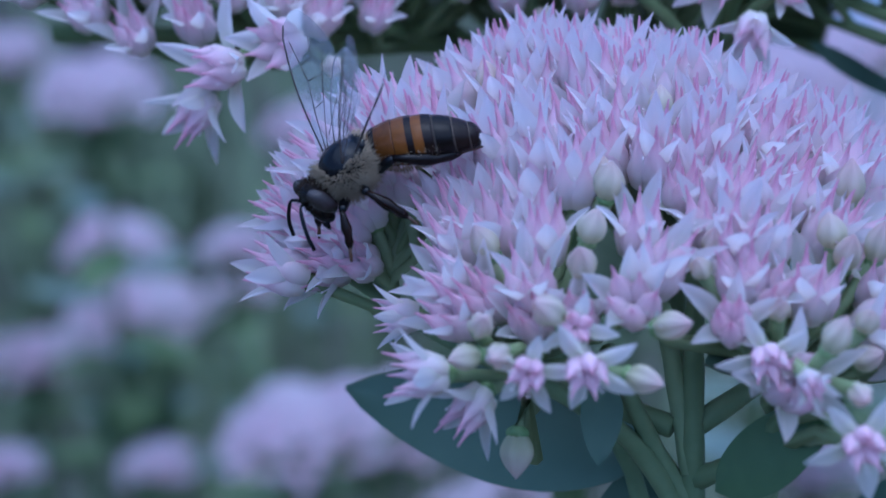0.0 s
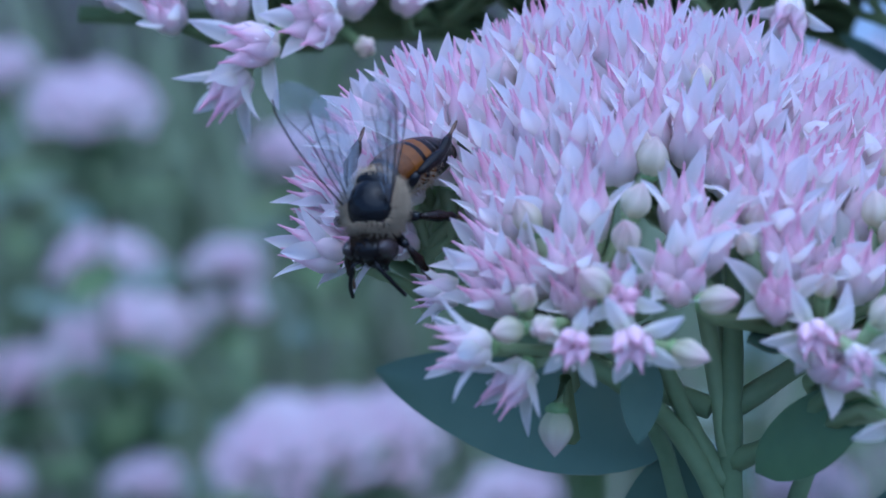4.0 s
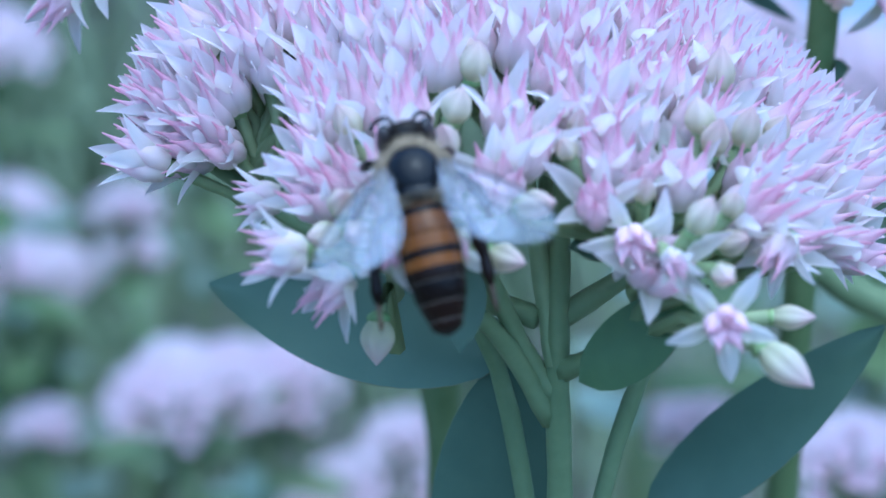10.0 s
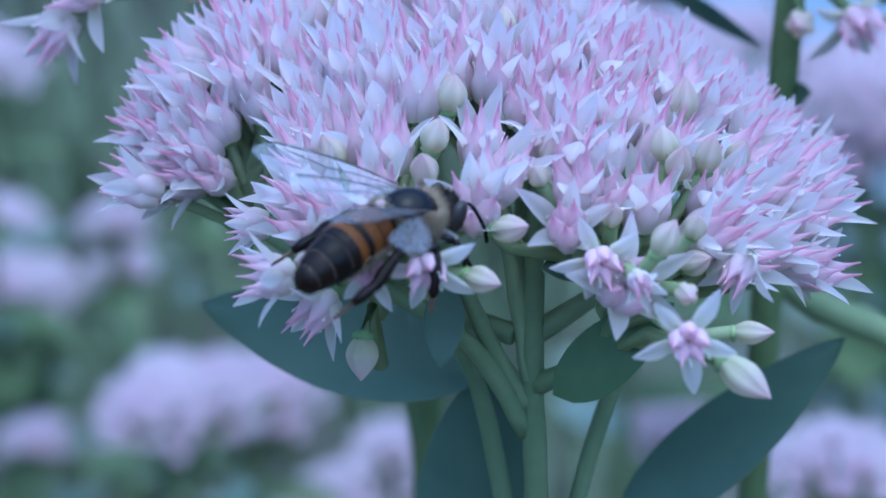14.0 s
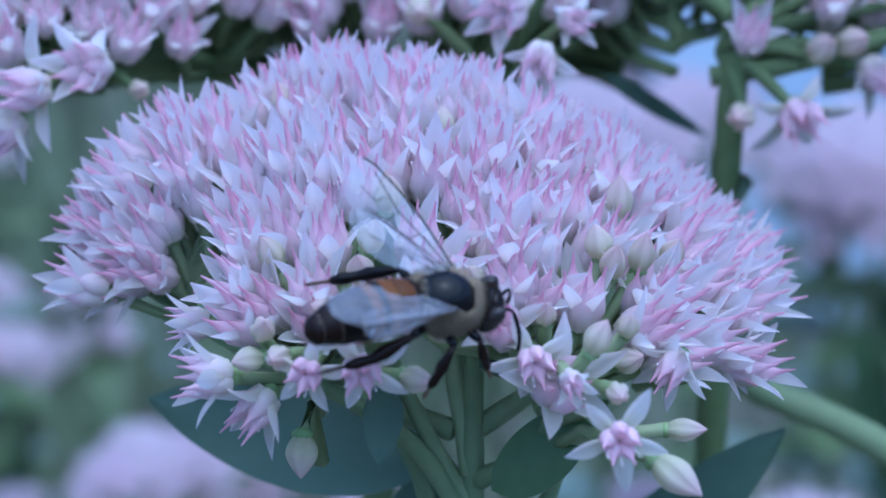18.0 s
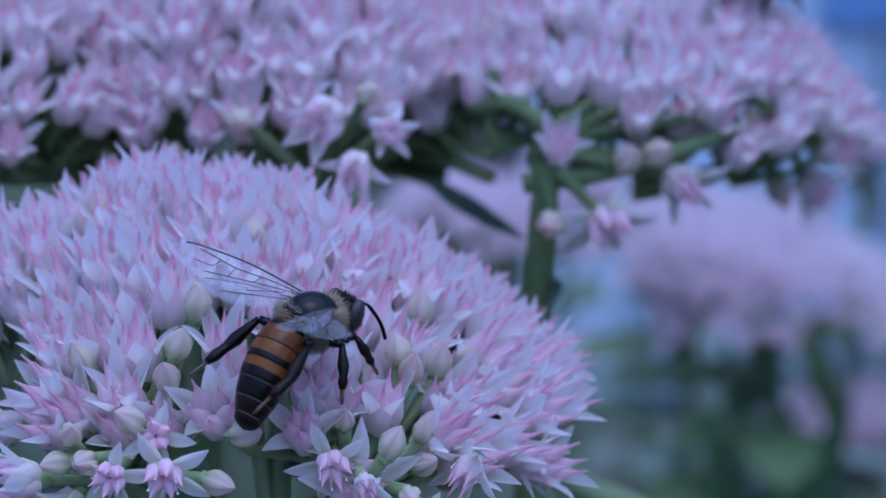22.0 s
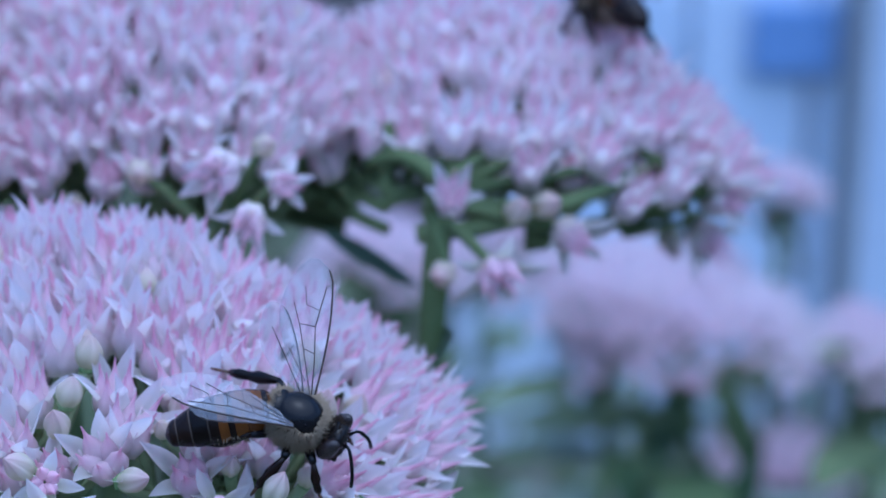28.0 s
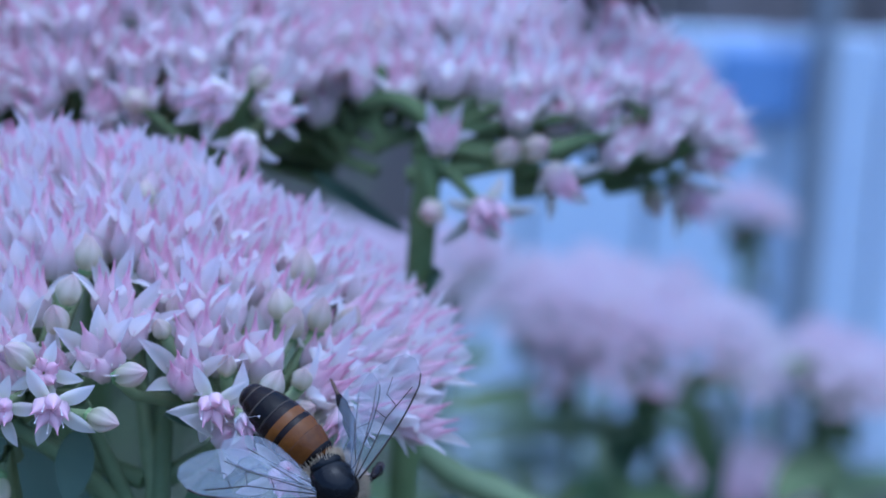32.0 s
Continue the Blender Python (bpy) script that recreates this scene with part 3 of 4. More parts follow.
# ---- the heads just behind ----
def back_plant(label, centre, reach, crown, drop, count, lumps, seed, foot, hub, keep=None, rise=lambda x, y: 0.0, at=(-1.0, -3.4, 0.7)):
    p = thing("stonecrop_plant", label, "plant", "stonecrops in the bed", m=mm(*at))
    f = head_of_flowers(p, centre, reach, crown, drop, count, lumps, seed, gap=1.5, inner=0.75, tilt=0.42, rise=rise, keep=keep, grow=1.12, whole_from=centre[1] + 1)
    pedicels(p, f, hub, lumps, 0.42, SHADED_STEM, True)
    stalk("stem", [(foot[0], foot[1], GROUND_Z), (foot[0], foot[1], -150), (foot[0] * 0.4 + hub[0] * 0.6, foot[1] * 0.4 + hub[1] * 0.6, -30), hub, (centre[0], centre[1], centre[2] - 2)], 1.9, 0.9, SHADED_STEM, p, 6, 9)
    for lx, ly in lumps:
        stalk("branch", [hub, ((lx + hub[0]) / 2, (ly + hub[1]) / 2, hub[2] + 2), (lx, ly, max(hub[2] + 1.0, centre[2] + crown - drop * (0.15 + math.hypot((lx - centre[0]) / reach[0], (ly - centre[1]) / reach[1]) ** 2) - 13))], 1.0, 0.7, SHADED_STEM, p, 5, 7)
    return p


left_plant = back_plant("pale pink stonecrop head close behind the first", (-33, 60, 6), (29, 29), 23, 22, 300,
                        [(-48, 48), (-32, 40), (-20, 46), (-44, 66), (-28, 66)], 21, (2, 66), (-14, 58, -1), keep=lambda q: q.y > 48 or q.z > 8, rise=lambda x, y: 0.45 * max(0.0, -38 - x), at=(0.7, -9.8, 2.7))
middle_plant = back_plant("pale pink stonecrop head between two others", (3, 58, 9), (25.5, 27), 19, 18.5, 265,
                          [(-8, 42), (6, 40), (14, 50), (-8, 64), (8, 66)], 23, (-4, 56), (-2, 46, -8), keep=lambda q: q.y > 48 or q.z > 11.4 + 0.12 * max(0.0, q.x - 8))
right_plant = back_plant("pale pink stonecrop head with drooping side sprays", (35, 62, 4), (30, 28), 18.5, 17, 345,
                         [(22, 44), (40, 46), (56, 62), (36, 64), (18, 66)], 22, (24, 33), (28.6, 38.5, 7.5), keep=lambda q: q.y > 52 or q.z > (10.2 if q.x < 42 else 7.5))


def spray(p, hub, flowers_at, buds_at):
    """A drooping side spray: stars and buds on thin stalks from a hub."""
    ends = []
    for x, y, z, dx, dz, size, opening in flowers_at:
        ax = Vector((dx, -0.75, dz)).normalized()
        foot = Vector((x, y, z)) - ax * 1.5
        flower(p, foot, ax, size, opening, 3 if opening > 50 else None)
        ends.append((foot, ax))
    for x, y, z, dx, dz, size in buds_at:
        ax = Vector((dx, -0.6, dz)).normalized()
        foot = Vector((x, y, z)) - ax * 1.6
        bud(p, foot, ax, size)
        ends.append((foot, ax))
    for foot, ax in ends:
        stalk("flower_stalk", [hub, (Vector(hub) + foot) / 2 + Vector((0, 0, 0.6)), foot + ax * 0.2], 0.7, 0.5, SHADED_STEM, p, 3, 6)


spray(right_plant, (27, 38, 5), [(32.8, 31.9, 0.3, 0.2, -0.6, 1.15, 62), (28.6, 33, 7.5, 0.0, 0.7, 1.05, 20), (28.8, 33.5, 13.0, 0.0, 1.6, 1.15, 13), (40, 36, 3.2, 0.4, -0.3, 1.0, 35), (38, 38, 12, 0.4, 1.5, 1.15, 14), (33, 35, 12.5, 0.1, 1.6, 1.15, 12), (43, 38.5, 10.0, 0.4, 1.4, 1.1, 16), (36, 36.5, 9.5, 0.1, 1.2, 1.1, 18)],
      [(27.8, 31.6, 0.9, -0.2, 0.1, 1.25), (34.8, 34.2, 6.0, 0.2, 0.5, 1.2), (37.5, 35, 6.3, 0.3, 0.3, 1.25)])
spray(right_plant, (50, 45, 7.5), [(58, 58, -2.5, 0.6, -0.5, 1.2, 35), (58, 52, 2.5, 0.8, 0.2, 1.1, 30), (50, 46, 10.5, 0.5, 1.2, 1.1, 18), (46.5, 42, 11.5, 0.3, 1.5, 1.1, 14)], [(54.5, 58, -2.9, 0.2, -0.7, 1.3), (47.9, 54, 5.6, 0.3, 0.3, 1.1)])
spray(middle_plant, (8, 36, 2), [(10.4, 25.5, 7.3, -0.2, -0.3, 0.9, 34), (13.5, 28, 10.0, 0.3, 0.1, 0.8, 28), (8, 29, 11, -0.3, -0.1, 1.2, 16)], [(1.1, 32.1, 10.2, 0, 0.1, 1.1), (12, 30, 13, 0.2, 0.3, 1.0)])
spray(middle_plant, (-3, 43, 3), [(-2, 42, 15.5, 0.0, 1.6, 1.15, 14), (4.5, 46, 20.0, 0.0, 1.8, 1.15, 14), (-5, 37.5, 12, -0.2, 1.4, 1.1, 14), (-2, 36.5, 8.5, 0.1, 0.9, 1.1, 20), (-4, 39.5, 16, -0.1, 1.8, 1.1, 12), (0.5, 38, 12.5, 0.2, 1.4, 1.1, 14), (-8, 37.5, 8.5, -0.3, 0.9, 1.1, 18)], [(-5, 36, 6.5, -0.1, 0.2, 1.0)])
spray(left_plant, (-28, 40, 4), [(-31.0, 27.0, 5.0, -0.6, 0.2, 1.1, 40), (-26.5, 29, 6.2, -0.3, 0.2, 1.2, 25), (-33.0, 27.5, 1.6, -0.6, -0.7, 1.0, 40)], [(-23.1, 33.5, 3.3, 0.2, 0.2, 0.8)])
stalk("branch", [(26, 37.5, 3), (33, 36.5, 4.2), (40, 37.5, 6), (47, 42, 7.5), (52, 52, 8)], 0.9, 0.6, SHADED_STEM, right_plant, 5, 8)
leaf(right_plant, (26, 40, -10), (30, 33, -5.5), 5.0, (-0.6, -0.5, 0.5), 1.0)
leaf(middle_plant, (18, 48, 1), (27.5, 50, -5.5), 1.9, (-0.3, -0.8, 0.5), 1.0, "narrow dark green leaf")
stalk("side_stem", [(22, 44, -19), (31, 39, -26), (40, 37, -30), (66, 30, -44)], 1.3, 1.6, GREEN, right_plant, 6, 8)

# ---- stonecrops deeper in the bed ----
FAR_PETAL = material("far_petal", (0.84, 0.71, 0.77), (0.91, 0.84, 0.86), 0.5, 120, sheer=0.45)
FAR_CORE = material("far_core", (0.80, 0.50, 0.60), (0.90, 0.70, 0.76), 0.5, 120, sheer=0.4)


def small_flower(verts, faces, slots, foot, axis, size, spin):
    """A light flower of five petals round a pink core, added to lists."""
    q = Vector(axis).normalized().to_track_quat("Z", "Y")
    ovoid(verts, faces, slots, foot, axis, 2.6 * size, 0.85 * size, 1, 5, 5, 4)
    for k in range(5):
        a = spin + 2 * math.pi * k / 5
        base = len(verts)
        for r, h, w in ((0.5, 0, 0.4), (1.4, 2.2, 0.9), (2.1, 4.4, 0.05)):
            for sgn, lift in ((-1, 0), (0, 0.25), (1, 0)):
                loc = Vector((r - lift, sgn * w, h)) * size
                loc.rotate(Matrix.Rotation(a, 3, 'Z'))
                verts.append(Vector(foot) + q @ loc)
        for i in range(2):
            for j in range(2):
                c = base + i * 3 + j
                faces.append((c, c + 1, c + 4, c + 3))
                slots.append(0)


def far_stonecrop(radius, count, seed, label, tall=520):
    rnd = random.Random(seed)
    p = thing("stonecrop_plant", label, "plant", "stonecrops in the bed")
    for lump in range(8):
        a = lump * 0.898 + rnd.uniform(-0.2, 0.2)
        cx, cy = (radius * 0.64 * math.cos(a), radius * 0.64 * math.sin(a)) if lump else (0, 0)
        lift = rnd.uniform(-3.0, 2.5)
        verts, faces, slots = [], [], []
        for i in range(count):
            q, b = math.sqrt((i + 0.5) / count), i * 2.4
            r = radius * 0.31 * q
            x, y = cx + r * math.cos(b), cy + r * math.sin(b)
            rr = math.hypot(x, y) / radius
            ax = Vector((x / radius + 0.7 * q * math.cos(b), y / radius + 0.7 * q * math.sin(b), 1.1))
            z = 0.6 * radius * (1 - rr ** 2.2) - 0.42 * radius + lift - 0.16 * radius * q * q + rnd.uniform(-0.8, 0.8)
            small_flower(verts, faces, slots, Vector((x, y, z)), ax, rnd.uniform(1.0, 1.3), rnd.uniform(0, 6))
        part_of("flower_clump", as_mesh("flower_clump", [v / 1000 for v in verts], faces, [FAR_PETAL, FAR_CORE], slots), p)
        stalk("branch", [(0, 0, -radius * 0.8), (cx * 0.7, cy * 0.7, -radius * 0.4), (cx, cy, -4)], 1.1, 0.8, SHADED_STEM, p, 4, 6)
    stalk("stem", [(3, 4, -tall), (1, 2, -tall * 0.5), (0, 0, -radius * 0.85)], 2.4, 1.4, SHADED_STEM, p, 5, 7)
    for k in range(9):
        a, z = k * 2.4 + rnd.uniform(-0.3, 0.3), -radius * 0.62 - k * 11
        n = rnd.uniform(1.1, 1.6) * radius
        lf = leaf(p, (0, 0, z), (n * math.cos(a), n * math.sin(a), z + rnd.uniform(-6, 12)), radius * rnd.uniform(0.6, 0.9), (0, 0, 1), rnd.uniform(-6, 3))
        lf.data.materials[0] = PALE_LEAF if k in (3, 5, 6, 8) else FAR_LEAF
    for k in range(5):
        a, n = k * 1.26 + rnd.uniform(-0.3, 0.3), radius * rnd.uniform(0.3, 0.85)
        lf = leaf(p, (n * 0.7 * math.cos(a + 1.2), n * 0.7 * math.sin(a + 1.2), -radius * rnd.uniform(1.0, 1.8)), (n * math.cos(a), n * math.sin(a), -radius * rnd.uniform(0.35, 0.8)), radius * rnd.uniform(0.2, 0.34), (-math.cos(a), -math.sin(a), 0.6), 2.0)
        lf.data.materials[0] = DARK_LEAF if k % 2 else FAR_LEAF
    return p


FAR_A = far_stonecrop(22, 17, 31, "pale pink stonecrop deeper in the bed")
FAR_B = far_stonecrop(30, 26, 32, "broad pale pink stonecrop deeper in the bed")
FAR_C = far_stonecrop(12, 6, 33, "small pale pink stonecrop deeper in the bed")
FAR_A.matrix_basis = mm(-66, 368, -174, 0, 0, 20)
for tip, foot in (((-21, -12, -30), (-4, -10, -82)), ((13, -12, -27), (-1, -10, -84)), ((-4, -16, -40), (-6, -12, -90))):
    leaf(FAR_B, foot, tip, 11, (0.1, -0.9, 0.3), 3.0).data.materials[0] = DARK_LEAF
FAR_B.matrix_basis = mm(118, 300, -79)
FAR_C.matrix_basis = mm(-118, 640, -236, 0, 0, 40)
for kind, x, y, z, turn in ((FAR_A, -145, 530, -122, 70), (FAR_A, -179, 700, -232, 130), (FAR_B, -162, 650, -242, 10), (FAR_A, -224, 720, -291, 200), (FAR_C, -108, 560, -191, 30),
                            (FAR_A, -50, 420, -194, 50), (FAR_C, -134, 520, -256, 20), (FAR_A, -104, 800, -213, 100), (FAR_C, -10, 400, -207, 80), (FAR_C, 64, 350, -181, 160),
                            (FAR_C, 68, 190, -115, 30), (FAR_A, 49, 330, -72, 120), (FAR_A, 99, 305, -74, 60), (FAR_A, 113, 430, -106, 300), (FAR_C, 162, 390, -73, 250),
                            (FAR_C, 188, 380, -118, 10), (FAR_A, 172, 330, -98, 100), (FAR_A, 162, 380, -146, 40), (FAR_A, 142, 420, -103, 10), (FAR_A, -267, 900, -196, 40), (FAR_B, -23, 480, -259, 90),
                            (FAR_A, 99, 520, -115, 10), (FAR_C, -199, 560, -275, 60)):
    copy_thing(kind, mm(x, y, z, 0, 0, turn))

# low grass and leaves between the plants
BLADE = material("grass_blade", (0.08, 0.115, 0.05), (0.18, 0.22, 0.12), 0.55, 8, 0, coord="Generated")
grnd = random.Random(5)
verts, faces = [], []
for i in range(2600):
    x, y = grnd.uniform(-1.1, 1.2), grnd.uniform(0.35, 1.9)
    if abs(x) > 0.25 + 0.62 * (y + 0.15):
        continue
    h, a, w = grnd.uniform(0.10, 0.30) * (1.0 if x < 0.12 else 0.4), grnd.uniform(0, 6.28), grnd.uniform(0.003, 0.008)
    dx, dy = math.cos(a), math.sin(a)
    lean = grnd.uniform(0.2, 0.9) * h
    b, z0 = len(verts), GROUND_Z / 1000 - 0.02
    for s in (0, 0.5, 1):
        ww = w * (1 - 0.9 * s * s)
        cx, cy, cz = x + dx * lean * s * s, y + dy * lean * s * s, z0 + (h + 0.02) * s
        verts += [(cx - dy * ww, cy + dx * ww, cz), (cx + dy * ww, cy - dx * ww, cz)]
    faces += [(b, b + 1, b + 3, b + 2), (b + 2, b + 3, b + 5, b + 4)]
tagged(new("grass", as_mesh("grass", verts, faces, [BLADE])), "long green grass at the back of the bed", "grass", kind="stuff")

# ---- the yard behind: a low pale wall of boards, a dark wall above it ----
# boards taken as white; the blue of the skylight is put into their colour
SKY_TINT_PAINT = material("sky_tinted_white_paint", (0.45, 0.55, 0.72), (0.70, 0.78, 0.90), 0.6, 4, 0.1, fine=14)
BLUE_PAINT = material("blue_paint", (0.17, 0.28, 0.55), (0.27, 0.39, 0.68), 0.45, 6, 0.05, fine=14)
DARK_WALL = material("dark_wall", (0.10, 0.09, 0.09), (0.20, 0.18, 0.17), 0.85, 3, 0.3, fine=20)
FILL_WALL = material("pale_fill_wall", (0.58, 0.57, 0.54), (0.74, 0.73, 0.70), 0.85, 3, 0.3, fine=20)
POST = material("grey_post", (0.20, 0.22, 0.25), (0.32, 0.34, 0.37), 0.7, 5, 0.2, fine=14)
BROWN = material("brown_wood", (0.12, 0.10, 0.10), (0.22, 0.19, 0.18), 0.7, 5, 0.2, fine=14)


def block(name, size, mat, parent, m, bevel=0.004, label=""):
    bm = bmesh.new()
    bmesh.ops.create_cube(bm, size=1.0, matrix=Matrix.Diagonal((*size, 1)))
    bmesh.ops.bevel(bm, geom=bm.edges[:], offset=bevel, segments=2, affect='EDGES', profile=0.5)
    ob = part(name, bm, mat, parent, label)
    ob.matrix_basis = m
    ob.data.polygons.foreach_set("use_smooth", [False] * len(ob.data.polygons))
    return ob


fence = thing("board_fence", "low fence of upright white boards, the sky's blue put into their colour", "fence", m=pose(0, 1.42, GROUND_Z / 1000))
x = 0.20
frnd = random.Random(9)
while x < 1.5:
    w = frnd.uniform(0.07, 0.10)
    h = 0.378 + frnd.uniform(-0.006, 0.006)
    block("board", (w - 0.006, 0.018, h), SKY_TINT_PAINT, fence, pose(x + w / 2, frnd.uniform(-0.003, 0.003), h / 2))
    x += w
block("rail", (1.2, 0.03, 0.035), SKY_TINT_PAINT, fence, pose(0.9, 0.026, 0.33))
block("post", (0.014, 0.03, 0.43), POST, fence, pose(0.505, -0.03, 0.215), 0.004, "weathered grey-brown post")
block("panel", (0.068, 0.012, 0.056), BLUE_PAINT, fence, pose(0.459, -0.016, 0.333), 0.004, "deep blue painted panel")
back = tagged(block("wall_north", (7.0, 0.2, 1.6), DARK_WALL, None, pose(0.3, 2.3, GROUND_Z / 1000 + 0.8)), "dark grey rendered yard wall", "wall", kind="structure")
# three unseen walls, added to block the low sky and bounce fill light
for name, size, m in (("wall_south", (7.0, 0.2, 0.8), pose(0.3, -1.6, GROUND_Z / 1000 + 0.4)), ("wall_west", (0.2, 3.7, 1.1), pose(-2.6, 0.35, GROUND_Z / 1000 + 0.55)),
                      ("wall_east", (0.2, 3.7, 1.1), pose(3.0, 0.35, GROUND_Z / 1000 + 0.55))):
    tagged(block(name, size, FILL_WALL, None, m), "unseen pale wall added to block low sky and bounce fill light", "wall", kind="structure")
for px, pw in ((0.54, 0.10), (0.736, 0.13), (0.99, 0.16)):
    stack = thing("timber_stack", "grey-brown weathered timber offcuts standing by the wall", "timber", "timber offcuts by the wall", m=pose(px, 1.75, GROUND_Z / 1000))
    for k, (off, h) in enumerate(((-0.26, 0.44), (0.26, 0.42))):
        block("plank", (pw * 0.5, 0.05, h), BROWN, stack, pose(pw * off, 0.02 * k, h / 2))


# ---- the bees ----
CHITIN = material("black_chitin", (0.003, 0.003, 0.004), (0.009, 0.008, 0.009), 0.16, 900, 0.04, spec=0.22)
AMBER = material("amber_chitin", (0.06, 0.02, 0.003), (0.20, 0.07, 0.009), 0.24, 420, 0.1, spec=0.22)
TAN_HAIR = material("tan_hair", (0.21, 0.15, 0.09), (0.52, 0.42, 0.29), 0.9, 900, sheer=0.2, spec=0.1)
DARK_HAIR = material("dark_hair", (0.012, 0.008, 0.005), (0.04, 0.027, 0.017), 0.9, 900, spec=0.1)
TIP = material("brown_black_chitin", (0.004, 0.0022, 0.0016), (0.014, 0.0065, 0.004), 0.24, 700, 0.1, spec=0.18)
FOOT = material("brown_foot", (0.05, 0.025, 0.012), (0.12, 0.06, 0.03), 0.4, 900)
PALE_HAIR = material("pale_hair_ring", (0.03, 0.02, 0.012), (0.075, 0.052, 0.034), 0.8, 900)
EYE = material("compound_eye", (0.010, 0.006, 0.006), (0.03, 0.018, 0.016), 0.22, 2500, 0.3, spec=0.6)
VEIN = material("wing_vein", (0.03, 0.02, 0.015), (0.08, 0.05, 0.035), 0.5, 900)
WING = bpy.data.materials.new("wing_membrane")
WING.use_nodes = True
n_, l_ = WING.node_tree.nodes, WING.node_tree.links
p_, t_, m_ = n_["Principled BSDF"], n_.new("ShaderNodeBsdfTransparent"), n_.new("ShaderNodeMixShader")
# the bluish-white base imitates the sky's sheen on a clear membrane
p_.inputs["Base Color"].default_value, p_.inputs["Roughness"].default_value = (0.50, 0.51, 0.58, 1), 0.15
nz_ = n_.new("ShaderNodeTexNoise")
nz_.inputs["Scale"].default_value = 900
bp_ = n_.new("ShaderNodeBump")
bp_.inputs["Strength"].default_value, bp_.inputs["Distance"].default_value = 0.35, 0.0002
l_.new(nz_.outputs["Fac"], bp_.inputs["Height"])
l_.new(bp_.outputs["Normal"], p_.inputs["Normal"])
p_.inputs["Specular IOR Level"].default_value = 0.9
m_.inputs["Fac"].default_value = 0.3
l_.new(t_.outputs[0], m_.inputs[1])
l_.new(p_.outputs[0], m_.inputs[2])
l_.new(m_.outputs[0], n_["Material Output"].inputs["Surface"])


def ellipsoid(bm, centre, radii, turn=0.0, u=20, v=14):
    """Adds an ellipsoid, in millimetres, tipped about y."""
    c = Vector(centre) / 1000
    m = Matrix.Translation(c) @ Matrix.Rotation(radians(turn), 4, 'Y') @ Matrix.Diagonal((radii[0] / 1000, radii[1] / 1000, radii[2] / 1000, 1))
    return bmesh.ops.create_uvsphere(bm, u_segments=u, v_segments=v, radius=1.0, matrix=m)["verts"]


def fuzz(name, centre, radii, count, length, mat, parent, seed, keep=lambda n: True):
    """Fine hairs standing off an ellipsoid."""
    rnd = random.Random(seed)
    verts, faces = [], []
    while len(faces) < count * 3:
        n = Vector((rnd.gauss(0, 1), rnd.gauss(0, 1), rnd.gauss(0, 1))).normalized()
        if not keep(n):
            continue
        root = Vector((n.x * radii[0], n.y * radii[1], n.z * radii[2])) * 0.97 + Vector(centre)
        d = (n + Vector((rnd.uniform(-0.5, 0.3), rnd.uniform(-0.4, 0.4), rnd.uniform(-0.3, 0.4))) * 0.8).normalized()
        tip = root + d * length * rnd.uniform(0.6, 1.15)
        u = d.orthogonal().normalized()
        v = d.cross(u)
        b = len(verts)
        for k in range(3):
            verts.append(root + (u * math.cos(k * 2.094) + v * math.sin(k * 2.094)) * 0.045)
        verts.append(tip)
        faces += [(b, b + 1, b + 3), (b + 1, b + 2, b + 3), (b + 2, b, b + 3)]
    return tagged(part_of(name, as_mesh(name, [q / 1000 for q in verts], faces, [mat]), parent), kind="stuff")


def wing_mesh(name, length, chord, side, veins):
    """A clear wing from its hinge along -x; its leading edge lies outwards. Veins are fine tubes."""
    verts, faces, slots = [], [], []
    rings, cols = 14, 5
    def edge(s):
        lead = 0.12 * chord + 0.34 * chord * math.sin(math.pi * min(1, s * 0.9) * 0.75) * (1 if s < 0.85 else max(0.0, 1 - ((s - 0.85) / 0.15) ** 2) * 0.999 + 0.001)
        trail = 0.08 * chord + 0.62 * chord * math.sin(math.pi * s ** 1.25) ** 0.8 * (1.0 if s < 0.97 else 0.2)
        return lead, -trail
    for i in range(rings):
        s = i / (rings - 1)
        a, b = edge(s)
        for k in range(cols):
            f = k / (cols - 1)
            y = a + (b - a) * f
            verts.append(Vector((-length * s, side * y, 0.14 * math.sin(6 * s + 3 * f) * s)))
    for i in range(rings - 1):
        for k in range(cols - 1):
            q = i * cols + k
            faces.append((q, q + 1, q + cols + 1, q + cols))
            slots.append(0)
    def on(s, f):
        a, b = edge(s)
        return Vector((-length * s, side * (a + (b - a) * f), 0.14 * math.sin(6 * s + 3 * f) * s + 0.01))
    for line, r in veins:
        f0 = len(faces)
        tube(verts, faces, [on(s, f) for s, f in line], [r] * len(line), 4)
        slots += [1] * (len(faces) - f0)
    return as_mesh(name, [v / 1000 for v in verts], faces, [WING, VEIN], slots)


FORE_VEINS = [([(i / 12, 0.02) for i in range(12)], 0.07), ([(0, 0.4), (0.25, 0.28), (0.5, 0.3), (0.8, 0.14)], 0.04), ([(0, 0.6), (0.25, 0.55), (0.5, 0.6), (0.68, 0.75)], 0.035),
              ([(0.5, 0.3), (0.52, 0.6)], 0.03), ([(0.3, 0.28), (0.34, 0.57)], 0.03), ([(0.62, 0.25), (0.66, 0.5), (0.8, 0.6)], 0.03), ([(0.1, 0.7), (0.35, 0.9)], 0.03)]
HIND_VEINS = [([(i / 10, 0.03) for i in range(10)], 0.05), ([(0, 0.5), (0.4, 0.45), (0.75, 0.6)], 0.03), ([(0.4, 0.45), (0.5, 0.1)], 0.025)]


